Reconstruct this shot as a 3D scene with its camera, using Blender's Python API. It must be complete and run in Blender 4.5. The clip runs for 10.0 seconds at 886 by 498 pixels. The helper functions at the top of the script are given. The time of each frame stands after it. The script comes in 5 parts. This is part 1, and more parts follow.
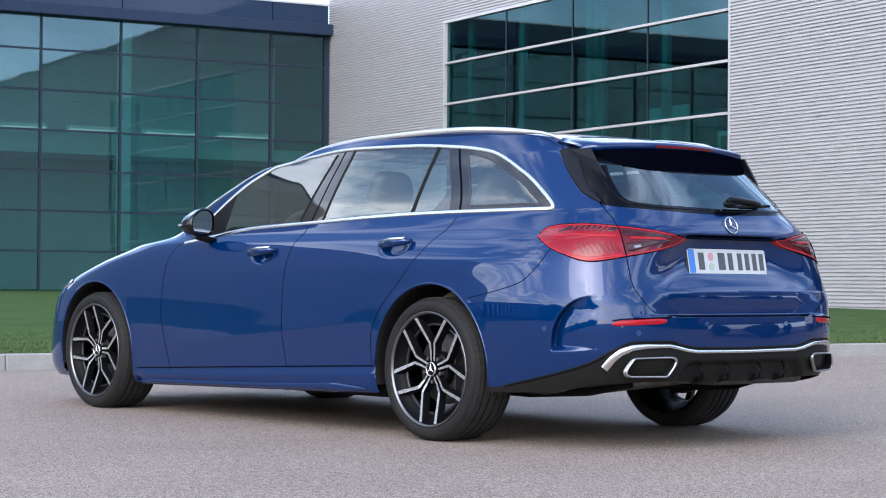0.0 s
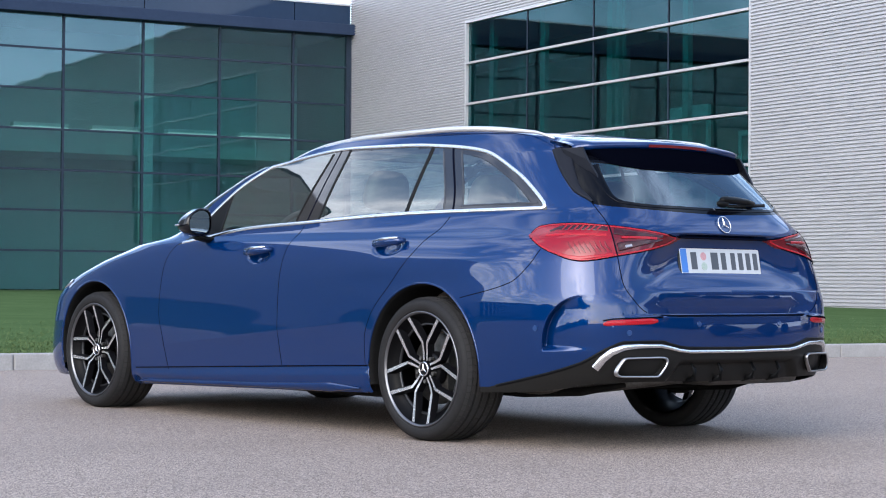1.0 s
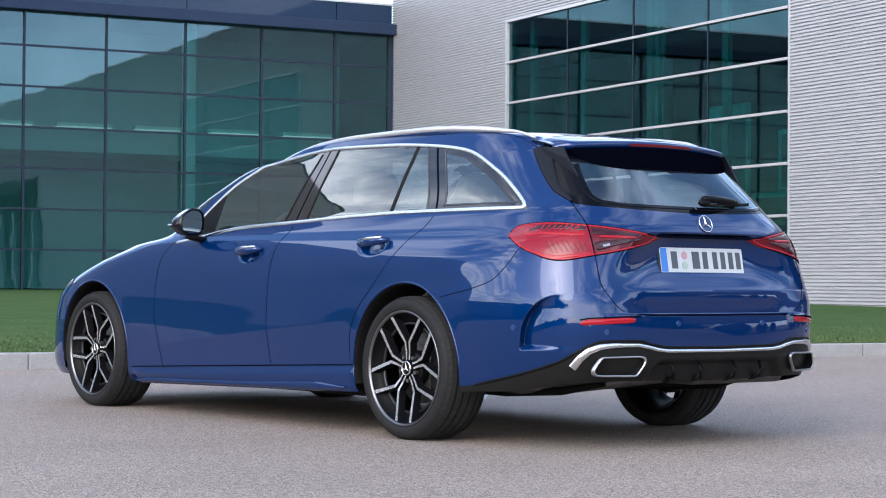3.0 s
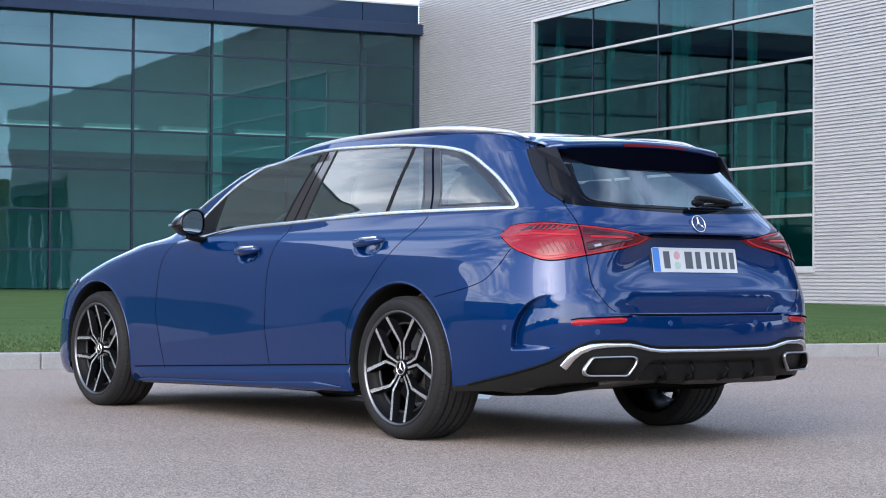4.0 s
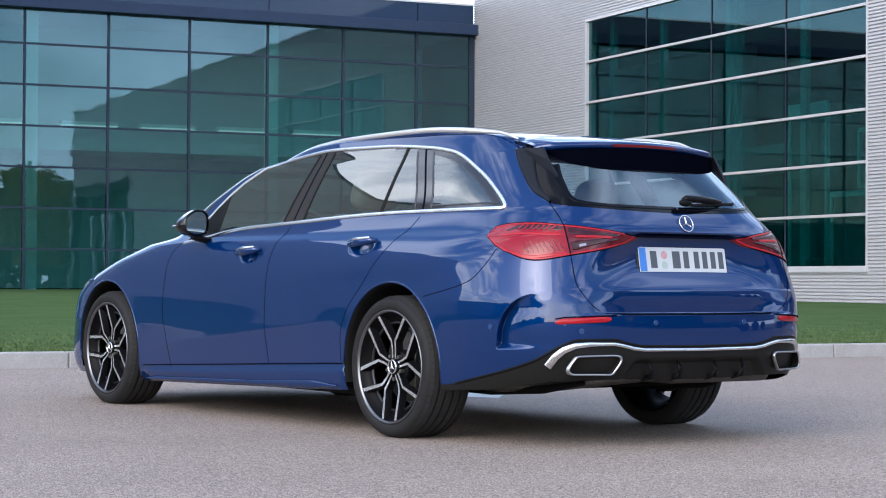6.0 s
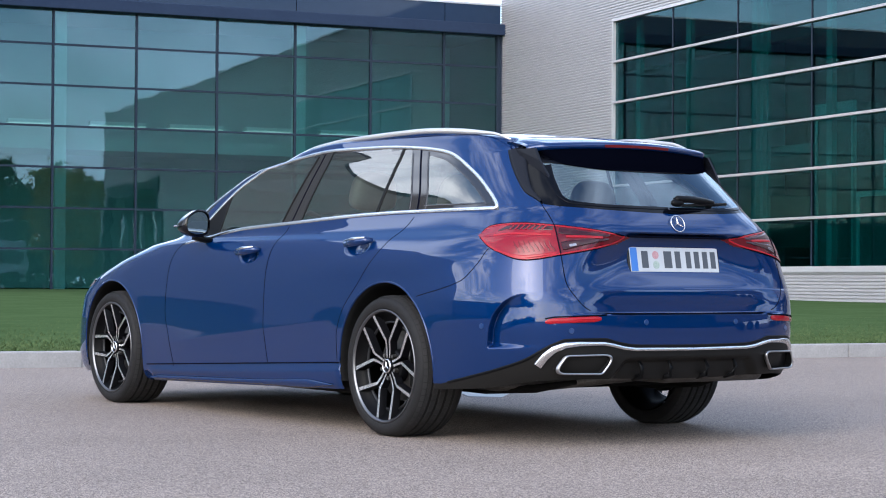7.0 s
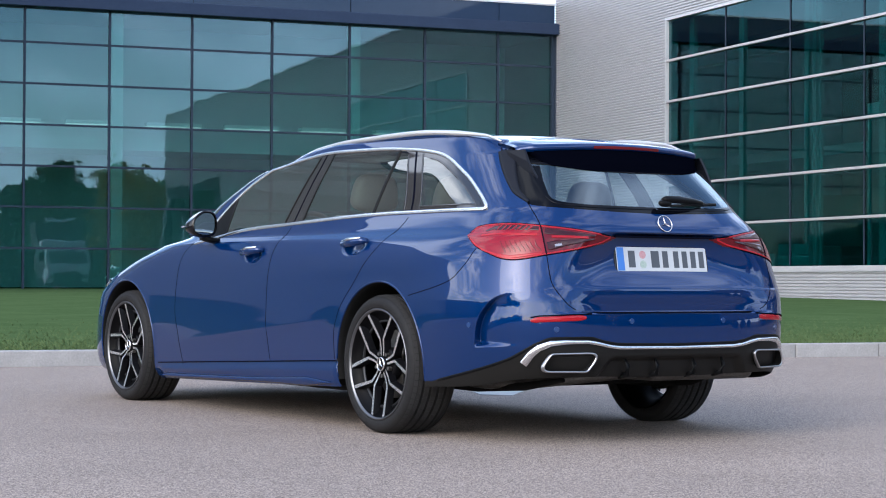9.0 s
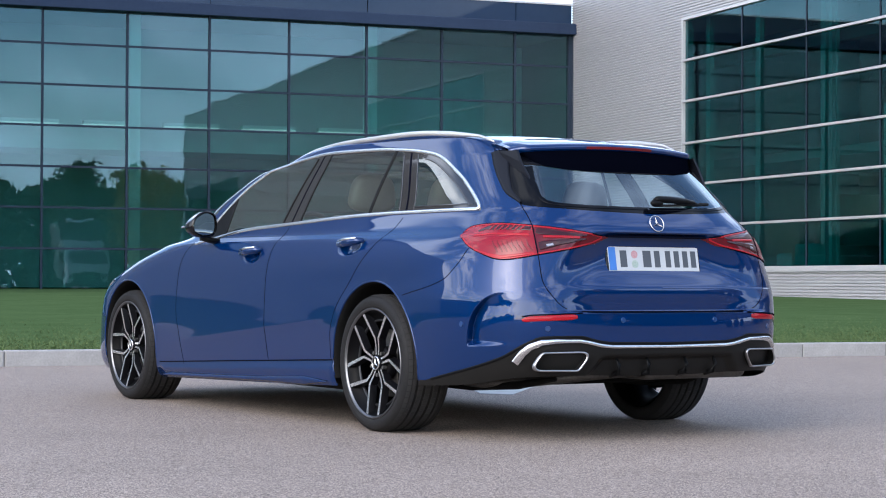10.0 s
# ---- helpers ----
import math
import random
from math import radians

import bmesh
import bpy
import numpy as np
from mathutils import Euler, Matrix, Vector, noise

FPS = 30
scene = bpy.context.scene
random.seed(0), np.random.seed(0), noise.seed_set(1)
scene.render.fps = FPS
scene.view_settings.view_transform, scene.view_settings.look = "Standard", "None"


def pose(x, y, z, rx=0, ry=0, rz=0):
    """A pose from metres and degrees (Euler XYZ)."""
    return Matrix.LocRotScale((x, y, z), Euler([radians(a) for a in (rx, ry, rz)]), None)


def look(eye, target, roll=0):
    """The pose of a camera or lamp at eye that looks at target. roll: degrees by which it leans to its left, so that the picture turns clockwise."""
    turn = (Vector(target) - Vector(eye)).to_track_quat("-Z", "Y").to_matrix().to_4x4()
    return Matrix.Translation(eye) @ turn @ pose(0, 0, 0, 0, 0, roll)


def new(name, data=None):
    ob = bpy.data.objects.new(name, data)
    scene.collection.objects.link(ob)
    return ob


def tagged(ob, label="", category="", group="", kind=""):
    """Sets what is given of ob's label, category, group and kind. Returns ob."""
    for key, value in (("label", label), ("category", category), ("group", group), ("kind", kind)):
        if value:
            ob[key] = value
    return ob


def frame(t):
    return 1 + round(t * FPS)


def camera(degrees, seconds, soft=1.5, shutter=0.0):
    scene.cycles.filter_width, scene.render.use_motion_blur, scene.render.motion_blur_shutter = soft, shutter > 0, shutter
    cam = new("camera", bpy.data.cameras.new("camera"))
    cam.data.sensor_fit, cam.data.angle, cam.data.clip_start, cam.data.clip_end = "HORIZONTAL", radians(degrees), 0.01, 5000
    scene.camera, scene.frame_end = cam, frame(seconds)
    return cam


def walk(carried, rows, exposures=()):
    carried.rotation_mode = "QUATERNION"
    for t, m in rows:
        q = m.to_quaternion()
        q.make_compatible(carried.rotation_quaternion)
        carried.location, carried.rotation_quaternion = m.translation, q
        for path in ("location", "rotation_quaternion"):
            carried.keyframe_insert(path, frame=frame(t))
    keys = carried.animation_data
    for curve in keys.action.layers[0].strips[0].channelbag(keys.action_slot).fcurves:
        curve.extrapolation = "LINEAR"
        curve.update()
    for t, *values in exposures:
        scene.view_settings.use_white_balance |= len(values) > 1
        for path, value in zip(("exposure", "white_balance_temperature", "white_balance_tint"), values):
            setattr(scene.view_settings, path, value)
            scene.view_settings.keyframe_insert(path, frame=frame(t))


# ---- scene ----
cam = camera(25.660, 10.0, soft=1.05)
PATH = [
    (0, (6.622, -6.610, 0.705), (-0.9051, -0.0289, 0.8851), 0.42),
    (0.5, (6.664, -6.548, 0.704), (-0.9067, -0.0174, 0.8841), 0.44),
    (1, (6.710, -6.486, 0.705), (-0.9060, -0.0075, 0.8836), 0.43),
    (1.5, (6.755, -6.428, 0.706), (-0.9012, 0.0027, 0.8841), 0.40),
    (2, (6.810, -6.366, 0.707), (-0.8894, 0.0132, 0.8837), 0.41),
    (2.5, (6.862, -6.312, 0.707), (-0.8769, 0.0184, 0.8819), 0.40),
    (4, (7.046, -6.144, 0.709), (-0.8383, 0.0049, 0.8808), 0.36),
    (4.5, (7.107, -6.085, 0.710), (-0.8285, -0.0017, 0.8812), 0.34),
    (5, (7.173, -6.026, 0.710), (-0.8160, -0.0128, 0.8805), 0.35),
    (5.5, (7.239, -5.974, 0.710), (-0.7987, -0.0269, 0.8796), 0.34),
    (7, (7.462, -5.811, 0.711), (-0.7225, -0.0675, 0.8781), 0.33),
    (7.5, (7.537, -5.761, 0.711), (-0.6942, -0.0849, 0.8773), 0.33),
    (8, (7.616, -5.709, 0.711), (-0.6650, -0.1056, 0.8765), 0.34),
    (8.5, (7.693, -5.663, 0.711), (-0.6344, -0.1289, 0.8758), 0.33),
    (9, (7.770, -5.619, 0.713), (-0.6003, -0.1500, 0.8756), 0.28),
    (9.5, (7.835, -5.586, 0.712), (-0.5668, -0.1645, 0.8749), 0.26),
    (10, (7.897, -5.553, 0.712), (-0.5317, -0.1739, 0.8741), 0.24),
]
walk(cam, [(t, look(eye, target, roll)) for t, eye, target, roll in PATH],
     exposures=[(0.0, 1.545, 5940, 9.5), (10.0, 1.465, 5940, 9.5)])

# ---- sky and sun ----
SUN_AZ, SUN_EL = radians(-67), radians(30)   # the direction that the light comes from, east = 0
world = bpy.data.worlds.new("sky")
scene.world = world
world.use_nodes = True
wn, wl = world.node_tree.nodes, world.node_tree.links
wn.clear()
sky = wn.new("ShaderNodeTexSky")
sky.sky_type = "NISHITA"
sky.sun_disc = False
sky.sun_elevation = SUN_EL
sky.sun_rotation = math.pi / 2 - SUN_AZ
sky.air_density, sky.dust_density, sky.ozone_density = 1.0, 1.5, 1.0
tc = wn.new("ShaderNodeTexCoord")
mp = wn.new("ShaderNodeMapping")
mp.inputs["Scale"].default_value = (1.3, 1.3, 2.6)
cl = wn.new("ShaderNodeTexNoise")
cl.inputs["Scale"].default_value = 2.1
cl.inputs["Detail"].default_value = 9.0
cl.inputs["Roughness"].default_value = 0.56
cl.inputs["Distortion"].default_value = 0.5
ramp = wn.new("ShaderNodeValToRGB")
ramp.color_ramp.elements[0].position, ramp.color_ramp.elements[1].position = 0.46, 0.63
mixc = wn.new("ShaderNodeMixRGB")
bg = wn.new("ShaderNodeBackground")
bg.inputs["Strength"].default_value = 0.15
wo = wn.new("ShaderNodeOutputWorld")
wl.new(tc.outputs["Generated"], mp.inputs["Vector"])
wl.new(mp.outputs["Vector"], cl.inputs["Vector"])
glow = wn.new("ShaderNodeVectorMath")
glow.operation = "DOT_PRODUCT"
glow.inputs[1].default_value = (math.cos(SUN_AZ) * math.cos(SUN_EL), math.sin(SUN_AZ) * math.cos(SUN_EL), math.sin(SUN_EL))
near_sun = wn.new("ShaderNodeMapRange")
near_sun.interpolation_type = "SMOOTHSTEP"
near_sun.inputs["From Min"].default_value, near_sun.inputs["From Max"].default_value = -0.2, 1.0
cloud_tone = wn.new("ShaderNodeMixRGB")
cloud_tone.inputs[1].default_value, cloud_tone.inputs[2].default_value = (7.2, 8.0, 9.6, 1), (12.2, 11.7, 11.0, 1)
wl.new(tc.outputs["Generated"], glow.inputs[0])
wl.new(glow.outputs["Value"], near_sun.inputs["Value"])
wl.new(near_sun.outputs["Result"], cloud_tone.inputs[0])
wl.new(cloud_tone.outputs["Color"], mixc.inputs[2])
sepz = wn.new("ShaderNodeSeparateXYZ")
# towards the horizon the clouds stand closer together
bank = wn.new("ShaderNodeMapRange")
bank.inputs["From Min"].default_value, bank.inputs["From Max"].default_value = 0.2, 0.7
bank.inputs["To Min"].default_value, bank.inputs["To Max"].default_value = 0.055, 0.0
dense = wn.new("ShaderNodeMath")
dense.operation = "ADD"
wl.new(sepz.outputs["Z"], bank.inputs["Value"])
wl.new(cl.outputs["Fac"], dense.inputs[0])
wl.new(bank.outputs["Result"], dense.inputs[1])
wl.new(dense.outputs[0], ramp.inputs["Fac"])
thin = wn.new("ShaderNodeMapRange")
thin.inputs["From Min"].default_value, thin.inputs["From Max"].default_value = 0.12, 0.82
thin.inputs["To Min"].default_value, thin.inputs["To Max"].default_value = 1.0, 0.48
cover = wn.new("ShaderNodeMath")
cover.operation = "MULTIPLY"
wl.new(tc.outputs["Generated"], sepz.inputs["Vector"])
wl.new(sepz.outputs["Z"], thin.inputs["Value"])
wl.new(ramp.outputs["Color"], cover.inputs[0])
wl.new(thin.outputs["Result"], cover.inputs[1])
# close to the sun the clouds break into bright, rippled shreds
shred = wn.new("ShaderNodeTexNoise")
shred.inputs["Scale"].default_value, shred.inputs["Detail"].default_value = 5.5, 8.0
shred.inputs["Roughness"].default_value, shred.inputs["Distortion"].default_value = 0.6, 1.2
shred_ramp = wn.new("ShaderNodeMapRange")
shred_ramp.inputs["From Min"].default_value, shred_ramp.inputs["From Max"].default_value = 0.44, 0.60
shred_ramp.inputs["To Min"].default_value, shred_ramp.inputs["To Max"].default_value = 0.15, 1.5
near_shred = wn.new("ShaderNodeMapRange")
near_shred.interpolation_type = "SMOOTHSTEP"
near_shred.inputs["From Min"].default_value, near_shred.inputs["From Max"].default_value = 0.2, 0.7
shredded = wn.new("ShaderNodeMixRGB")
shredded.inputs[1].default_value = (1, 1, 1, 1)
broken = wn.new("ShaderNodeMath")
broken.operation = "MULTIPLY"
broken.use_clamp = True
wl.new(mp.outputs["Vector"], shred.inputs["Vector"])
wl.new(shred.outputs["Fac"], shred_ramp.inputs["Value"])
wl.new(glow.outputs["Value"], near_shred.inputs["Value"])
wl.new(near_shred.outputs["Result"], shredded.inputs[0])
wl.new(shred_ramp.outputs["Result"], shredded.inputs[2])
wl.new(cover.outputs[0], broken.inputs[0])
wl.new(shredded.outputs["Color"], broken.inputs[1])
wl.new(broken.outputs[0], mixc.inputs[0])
wl.new(sky.outputs["Color"], mixc.inputs[1])
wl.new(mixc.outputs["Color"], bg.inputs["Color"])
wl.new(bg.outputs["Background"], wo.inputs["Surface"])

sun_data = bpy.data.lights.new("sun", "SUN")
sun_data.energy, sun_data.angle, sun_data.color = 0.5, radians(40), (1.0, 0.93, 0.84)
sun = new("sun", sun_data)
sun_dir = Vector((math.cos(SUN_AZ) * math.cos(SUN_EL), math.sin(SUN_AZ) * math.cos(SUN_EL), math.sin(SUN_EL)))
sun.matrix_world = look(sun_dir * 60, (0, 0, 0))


# ---- materials ----
def material(name, base, rough=0.5, metal=0.0, second=None, scale=8.0, detail=6.0, bump=0.0, bump_scale=60.0,
             coat=0.0, rough_var=0.0, per_object=0.0, spec=None, obj_coords=True, stretch=(1, 1, 1)):
    """A principled surface with colour variation at two scales, roughness variation and fine relief."""
    m = bpy.data.materials.new(name)
    m.use_nodes = True
    nt = m.node_tree
    n, l = nt.nodes, nt.links
    b = n["Principled BSDF"]
    b.inputs["Roughness"].default_value = rough
    b.inputs["Metallic"].default_value = metal
    b.inputs["Coat Weight"].default_value = coat
    b.inputs["Coat Roughness"].default_value = 0.02
    if spec is not None:
        b.inputs["Specular IOR Level"].default_value = spec
    b.inputs["Base Color"].default_value = (*base, 1)
    co = n.new("ShaderNodeTexCoord")
    ma = n.new("ShaderNodeMapping")
    ma.inputs["Scale"].default_value = stretch
    l.new(co.outputs["Object"], ma.inputs["Vector"])
    colour = None
    if second is not None:
        a = n.new("ShaderNodeTexNoise")
        a.inputs["Scale"].default_value, a.inputs["Detail"].default_value = scale, detail
        c = n.new("ShaderNodeTexNoise")
        c.inputs["Scale"].default_value, c.inputs["Detail"].default_value = scale * 9, 4.0
        mm = n.new("ShaderNodeMath")
        mm.operation = "ADD"
        h = n.new("ShaderNodeMath")
        h.operation = "MULTIPLY"
        h.inputs[1].default_value = 0.5
        r = n.new("ShaderNodeValToRGB")
        r.color_ramp.elements[0].position, r.color_ramp.elements[1].position = 0.36, 0.64
        r.color_ramp.elements[0].color, r.color_ramp.elements[1].color = (*base, 1), (*second, 1)
        l.new(ma.outputs["Vector"], a.inputs["Vector"])
        l.new(ma.outputs["Vector"], c.inputs["Vector"])
        l.new(a.outputs["Fac"], mm.inputs[0])
        l.new(c.outputs["Fac"], mm.inputs[1])
        l.new(mm.outputs[0], h.inputs[0])
        l.new(h.outputs[0], r.inputs["Fac"])
        colour = r.outputs["Color"]
    if per_object:
        oi = n.new("ShaderNodeObjectInfo")
        hs = n.new("ShaderNodeHueSaturation")
        mr = n.new("ShaderNodeMapRange")
        mr.inputs["To Min"].default_value, mr.inputs["To Max"].default_value = 1 - per_object, 1 + per_object
        l.new(oi.outputs["Random"], mr.inputs["Value"])
        l.new(mr.outputs["Result"], hs.inputs["Value"])
        if colour is None:
            hs.inputs["Color"].default_value = (*base, 1)
        else:
            l.new(colour, hs.inputs["Color"])
        colour = hs.outputs["Color"]
    if colour is not None:
        l.new(colour, b.inputs["Base Color"])
    if rough_var:
        rn = n.new("ShaderNodeTexNoise")
        rn.inputs["Scale"].default_value = scale * 3
        rr = n.new("ShaderNodeMapRange")
        rr.inputs["To Min"].default_value, rr.inputs["To Max"].default_value = max(rough - rough_var, 0.0), rough + rough_var
        l.new(ma.outputs["Vector"], rn.inputs["Vector"])
        l.new(rn.outputs["Fac"], rr.inputs["Value"])
        l.new(rr.outputs["Result"], b.inputs["Roughness"])
    if bump:
        bn = n.new("ShaderNodeTexNoise")
        bn.inputs["Scale"].default_value, bn.inputs["Detail"].default_value = bump_scale, 5.0
        bp = n.new("ShaderNodeBump")
        bp.inputs["Strength"].default_value, bp.inputs["Distance"].default_value = bump, 0.01
        l.new(ma.outputs["Vector"], bn.inputs["Vector"])
        l.new(bn.outputs["Fac"], bp.inputs["Height"])
        l.new(bp.outputs["Normal"], b.inputs["Normal"])
    return m


def glass(name, tint, ior=1.5, rough=0.0, wave=0.0, wave_scale=0.6, extra=0.0, mirror_tint=(1, 1, 1)):
    """A thin pane: tinted see-through with a mirror on it that grows towards grazing angles."""
    m = bpy.data.materials.new(name)
    m.use_nodes = True
    nt = m.node_tree
    n, l = nt.nodes, nt.links
    n.clear()
    out = n.new("ShaderNodeOutputMaterial")
    tr = n.new("ShaderNodeBsdfTransparent")
    tr.inputs["Color"].default_value = (*tint, 1)
    gl = n.new("ShaderNodeBsdfGlossy")
    gl.inputs["Roughness"].default_value = rough
    gl.inputs["Color"].default_value = (*mirror_tint, 1)
    base = ((ior - 1) / (ior + 1)) ** 2 + extra          # mirror seen square on; it grows as the fifth power of the facing
    fr = n.new("ShaderNodeLayerWeight")
    fr.inputs["Blend"].default_value = 0.5
    po = n.new("ShaderNodeMath")
    po.operation = "POWER"
    po.inputs[1].default_value = 5.0
    ad = n.new("ShaderNodeMath")
    ad.operation = "MULTIPLY_ADD"
    ad.use_clamp = True
    ad.inputs[1].default_value, ad.inputs[2].default_value = 1 - base, base
    mx = n.new("ShaderNodeMixShader")
    l.new(fr.outputs["Facing"], po.inputs[0])
    l.new(po.outputs[0], ad.inputs[0])
    l.new(ad.outputs[0], mx.inputs["Fac"])
    l.new(tr.outputs["BSDF"], mx.inputs[1])
    l.new(gl.outputs["BSDF"], mx.inputs[2])
    l.new(mx.outputs["Shader"], out.inputs["Surface"])
    if wave:
        co = n.new("ShaderNodeNewGeometry")
        no = n.new("ShaderNodeTexNoise")
        no.inputs["Scale"].default_value, no.inputs["Detail"].default_value = wave_scale, 2.0
        bp = n.new("ShaderNodeBump")
        bp.inputs["Strength"].default_value, bp.inputs["Distance"].default_value = wave, 0.01
        l.new(co.outputs["Position"], no.inputs["Vector"])
        l.new(no.outputs["Fac"], bp.inputs["Height"])
        l.new(bp.outputs["Normal"], gl.inputs["Normal"])
    return m


PAINT = material("blue_metallic_paint", (0.0006, 0.0172, 0.083), 0.28, 0.32, coat=1.0, spec=0.0, second=(0.0008, 0.0200, 0.096), scale=900)
PAINT.node_tree.nodes["Principled BSDF"].inputs["Coat IOR"].default_value = 1.52
BLACK_GLOSS = material("gloss_black", (0.004, 0.004, 0.006), 0.12, spec=0.3, coat=0.15)
VALANCE = material("charcoal_grained_plastic", (0.0075, 0.0070, 0.0066), 0.45, spec=0.16, second=(0.0105, 0.0098, 0.0090), scale=300, bump=0.05, bump_scale=900)
BLACK_TRIM = material("black_plastic", (0.0032, 0.0035, 0.0042), 0.42, spec=0.11, second=(0.0046, 0.0049, 0.0056), scale=300, bump=0.05, bump_scale=900)
GAP = material("panel_gap", (0.003, 0.004, 0.010), 0.9, spec=0.0)
CHROME = material("satin_chrome", (0.70, 0.70, 0.71), 0.24, 1.0, rough_var=0.03, scale=20)
RAIL = material("satin_aluminium_rail", (0.66, 0.63, 0.61), 0.42, 0.85, rough_var=0.04, scale=20)
DARK_CHROME = material("brushed_dark_chrome", (0.42, 0.42, 0.43), 0.30, 1.0, rough_var=0.04, scale=40)
RIM_LIP = material("rim_lip", (0.16, 0.16, 0.17), 0.34, 0.95)
POLISHED = material("machined_aluminium", (0.82, 0.81, 0.81), 0.26, 1.0, rough_var=0.05, scale=60)
WHEEL_BLACK = material("wheel_black", (0.004, 0.004, 0.005), 0.35, spec=0.15)
BARREL = material("gloss_black_barrel", (0.0015, 0.0015, 0.002), 0.45, spec=0.10)
BARREL_EDGE = material("satin_black_rim_edge", (0.012, 0.012, 0.014), 0.35, spec=0.5)
TREAD = material("tread_rubber", (0.025, 0.0243, 0.0245), 0.8, spec=0.15, second=(0.032, 0.031, 0.0315), scale=25, bump=0.1, bump_scale=400)
RUBBER = material("tyre_rubber", (0.0115, 0.0110, 0.0115), 0.62, spec=0.17, second=(0.016, 0.0153, 0.0158), scale=25, bump=0.12, bump_scale=400)
CAR_GLASS = glass("tinted_car_glass", (0.54, 0.66, 0.65), 1.55, extra=0.12, mirror_tint=(1.0, 0.97, 0.92))
DARK_GLASS = glass("dark_car_glass", (0.74, 0.81, 0.84), 1.52, extra=0.085, mirror_tint=(0.82, 0.93, 1.0))
FRIT = material("ceramic_black_glass", (0.0022, 0.0026, 0.0045), 0.06, spec=0.10)
WEDGE = material("deep_black_plastic", (0.0010, 0.0013, 0.0032), 0.6, spec=0.0)
SENSOR = material("blue_sensor_cap", (0.005, 0.032, 0.12), 0.3, spec=0.5, coat=0.5)
FIN = material("satin_black_fin", (0.0085, 0.0095, 0.0140), 0.4, spec=0.12)
SIDE_FRIT = material("brown_black_glass_border", (0.014, 0.012, 0.012), 0.05, spec=0.55, coat=0.3)
RED_LENS = material("red_lens", (0.185, 0.003, 0.010), 0.12, coat=0.4, spec=0.2, second=(0.205, 0.003, 0.010), scale=30)
DEEP_LENS = material("deep_red_lens", (0.085, 0.003, 0.008), 0.12, coat=0.4, spec=0.2, second=(0.095, 0.003, 0.008), scale=30)
MID_RED = material("mid_red_lens", (0.115, 0.0025, 0.006), 0.2, coat=0.5, spec=0.2)
DARK_RED = material("dark_red_lens", (0.030, 0.002, 0.004), 0.2, coat=0.5, spec=0.2)
BRIGHT_RED = material("red_light_bar", (0.30, 0.006, 0.013), 0.2, coat=0.3, spec=0.2)
CLEAR_LENS = material("clear_lens", (0.26, 0.25, 0.28), 0.08, 0.4, coat=1.0)
MIRROR = material("mirror_glass", (0.20, 0.23, 0.24), 0.02, 1.0)
SEAT = material("cream_leather", (0.24, 0.205, 0.175), 0.55, second=(0.21, 0.175, 0.15), scale=14, bump=0.1, bump_scale=120)
CABIN = material("dark_cabin_plastic", (0.05, 0.05, 0.055), 0.6, second=(0.06, 0.06, 0.065), scale=30)
STEEL = material("weathered_steel", (0.14, 0.135, 0.13), 0.5, 0.8, second=(0.08, 0.075, 0.07), scale=12, rough_var=0.1)
UNDER = material("underbody_black", (0.006, 0.006, 0.006), 0.9, spec=0.1, second=(0.010, 0.010, 0.010), scale=20)
PLATE = material("number_plate_white", (0.47, 0.48, 0.49), 0.35, second=(0.44, 0.45, 0.46), scale=30)
PLATE_BLUE = material("plate_blue", (0.04, 0.15, 0.46), 0.35)
INK = material("plate_ink", (0.055, 0.06, 0.07), 0.45)
STICKER_R = material("red_round_sticker", (0.40, 0.17, 0.19), 0.5, second=(0.48, 0.30, 0.30), scale=120)
STICKER_G = material("grey_green_round_sticker", (0.40, 0.45, 0.40), 0.5, second=(0.25, 0.33, 0.27), scale=160)



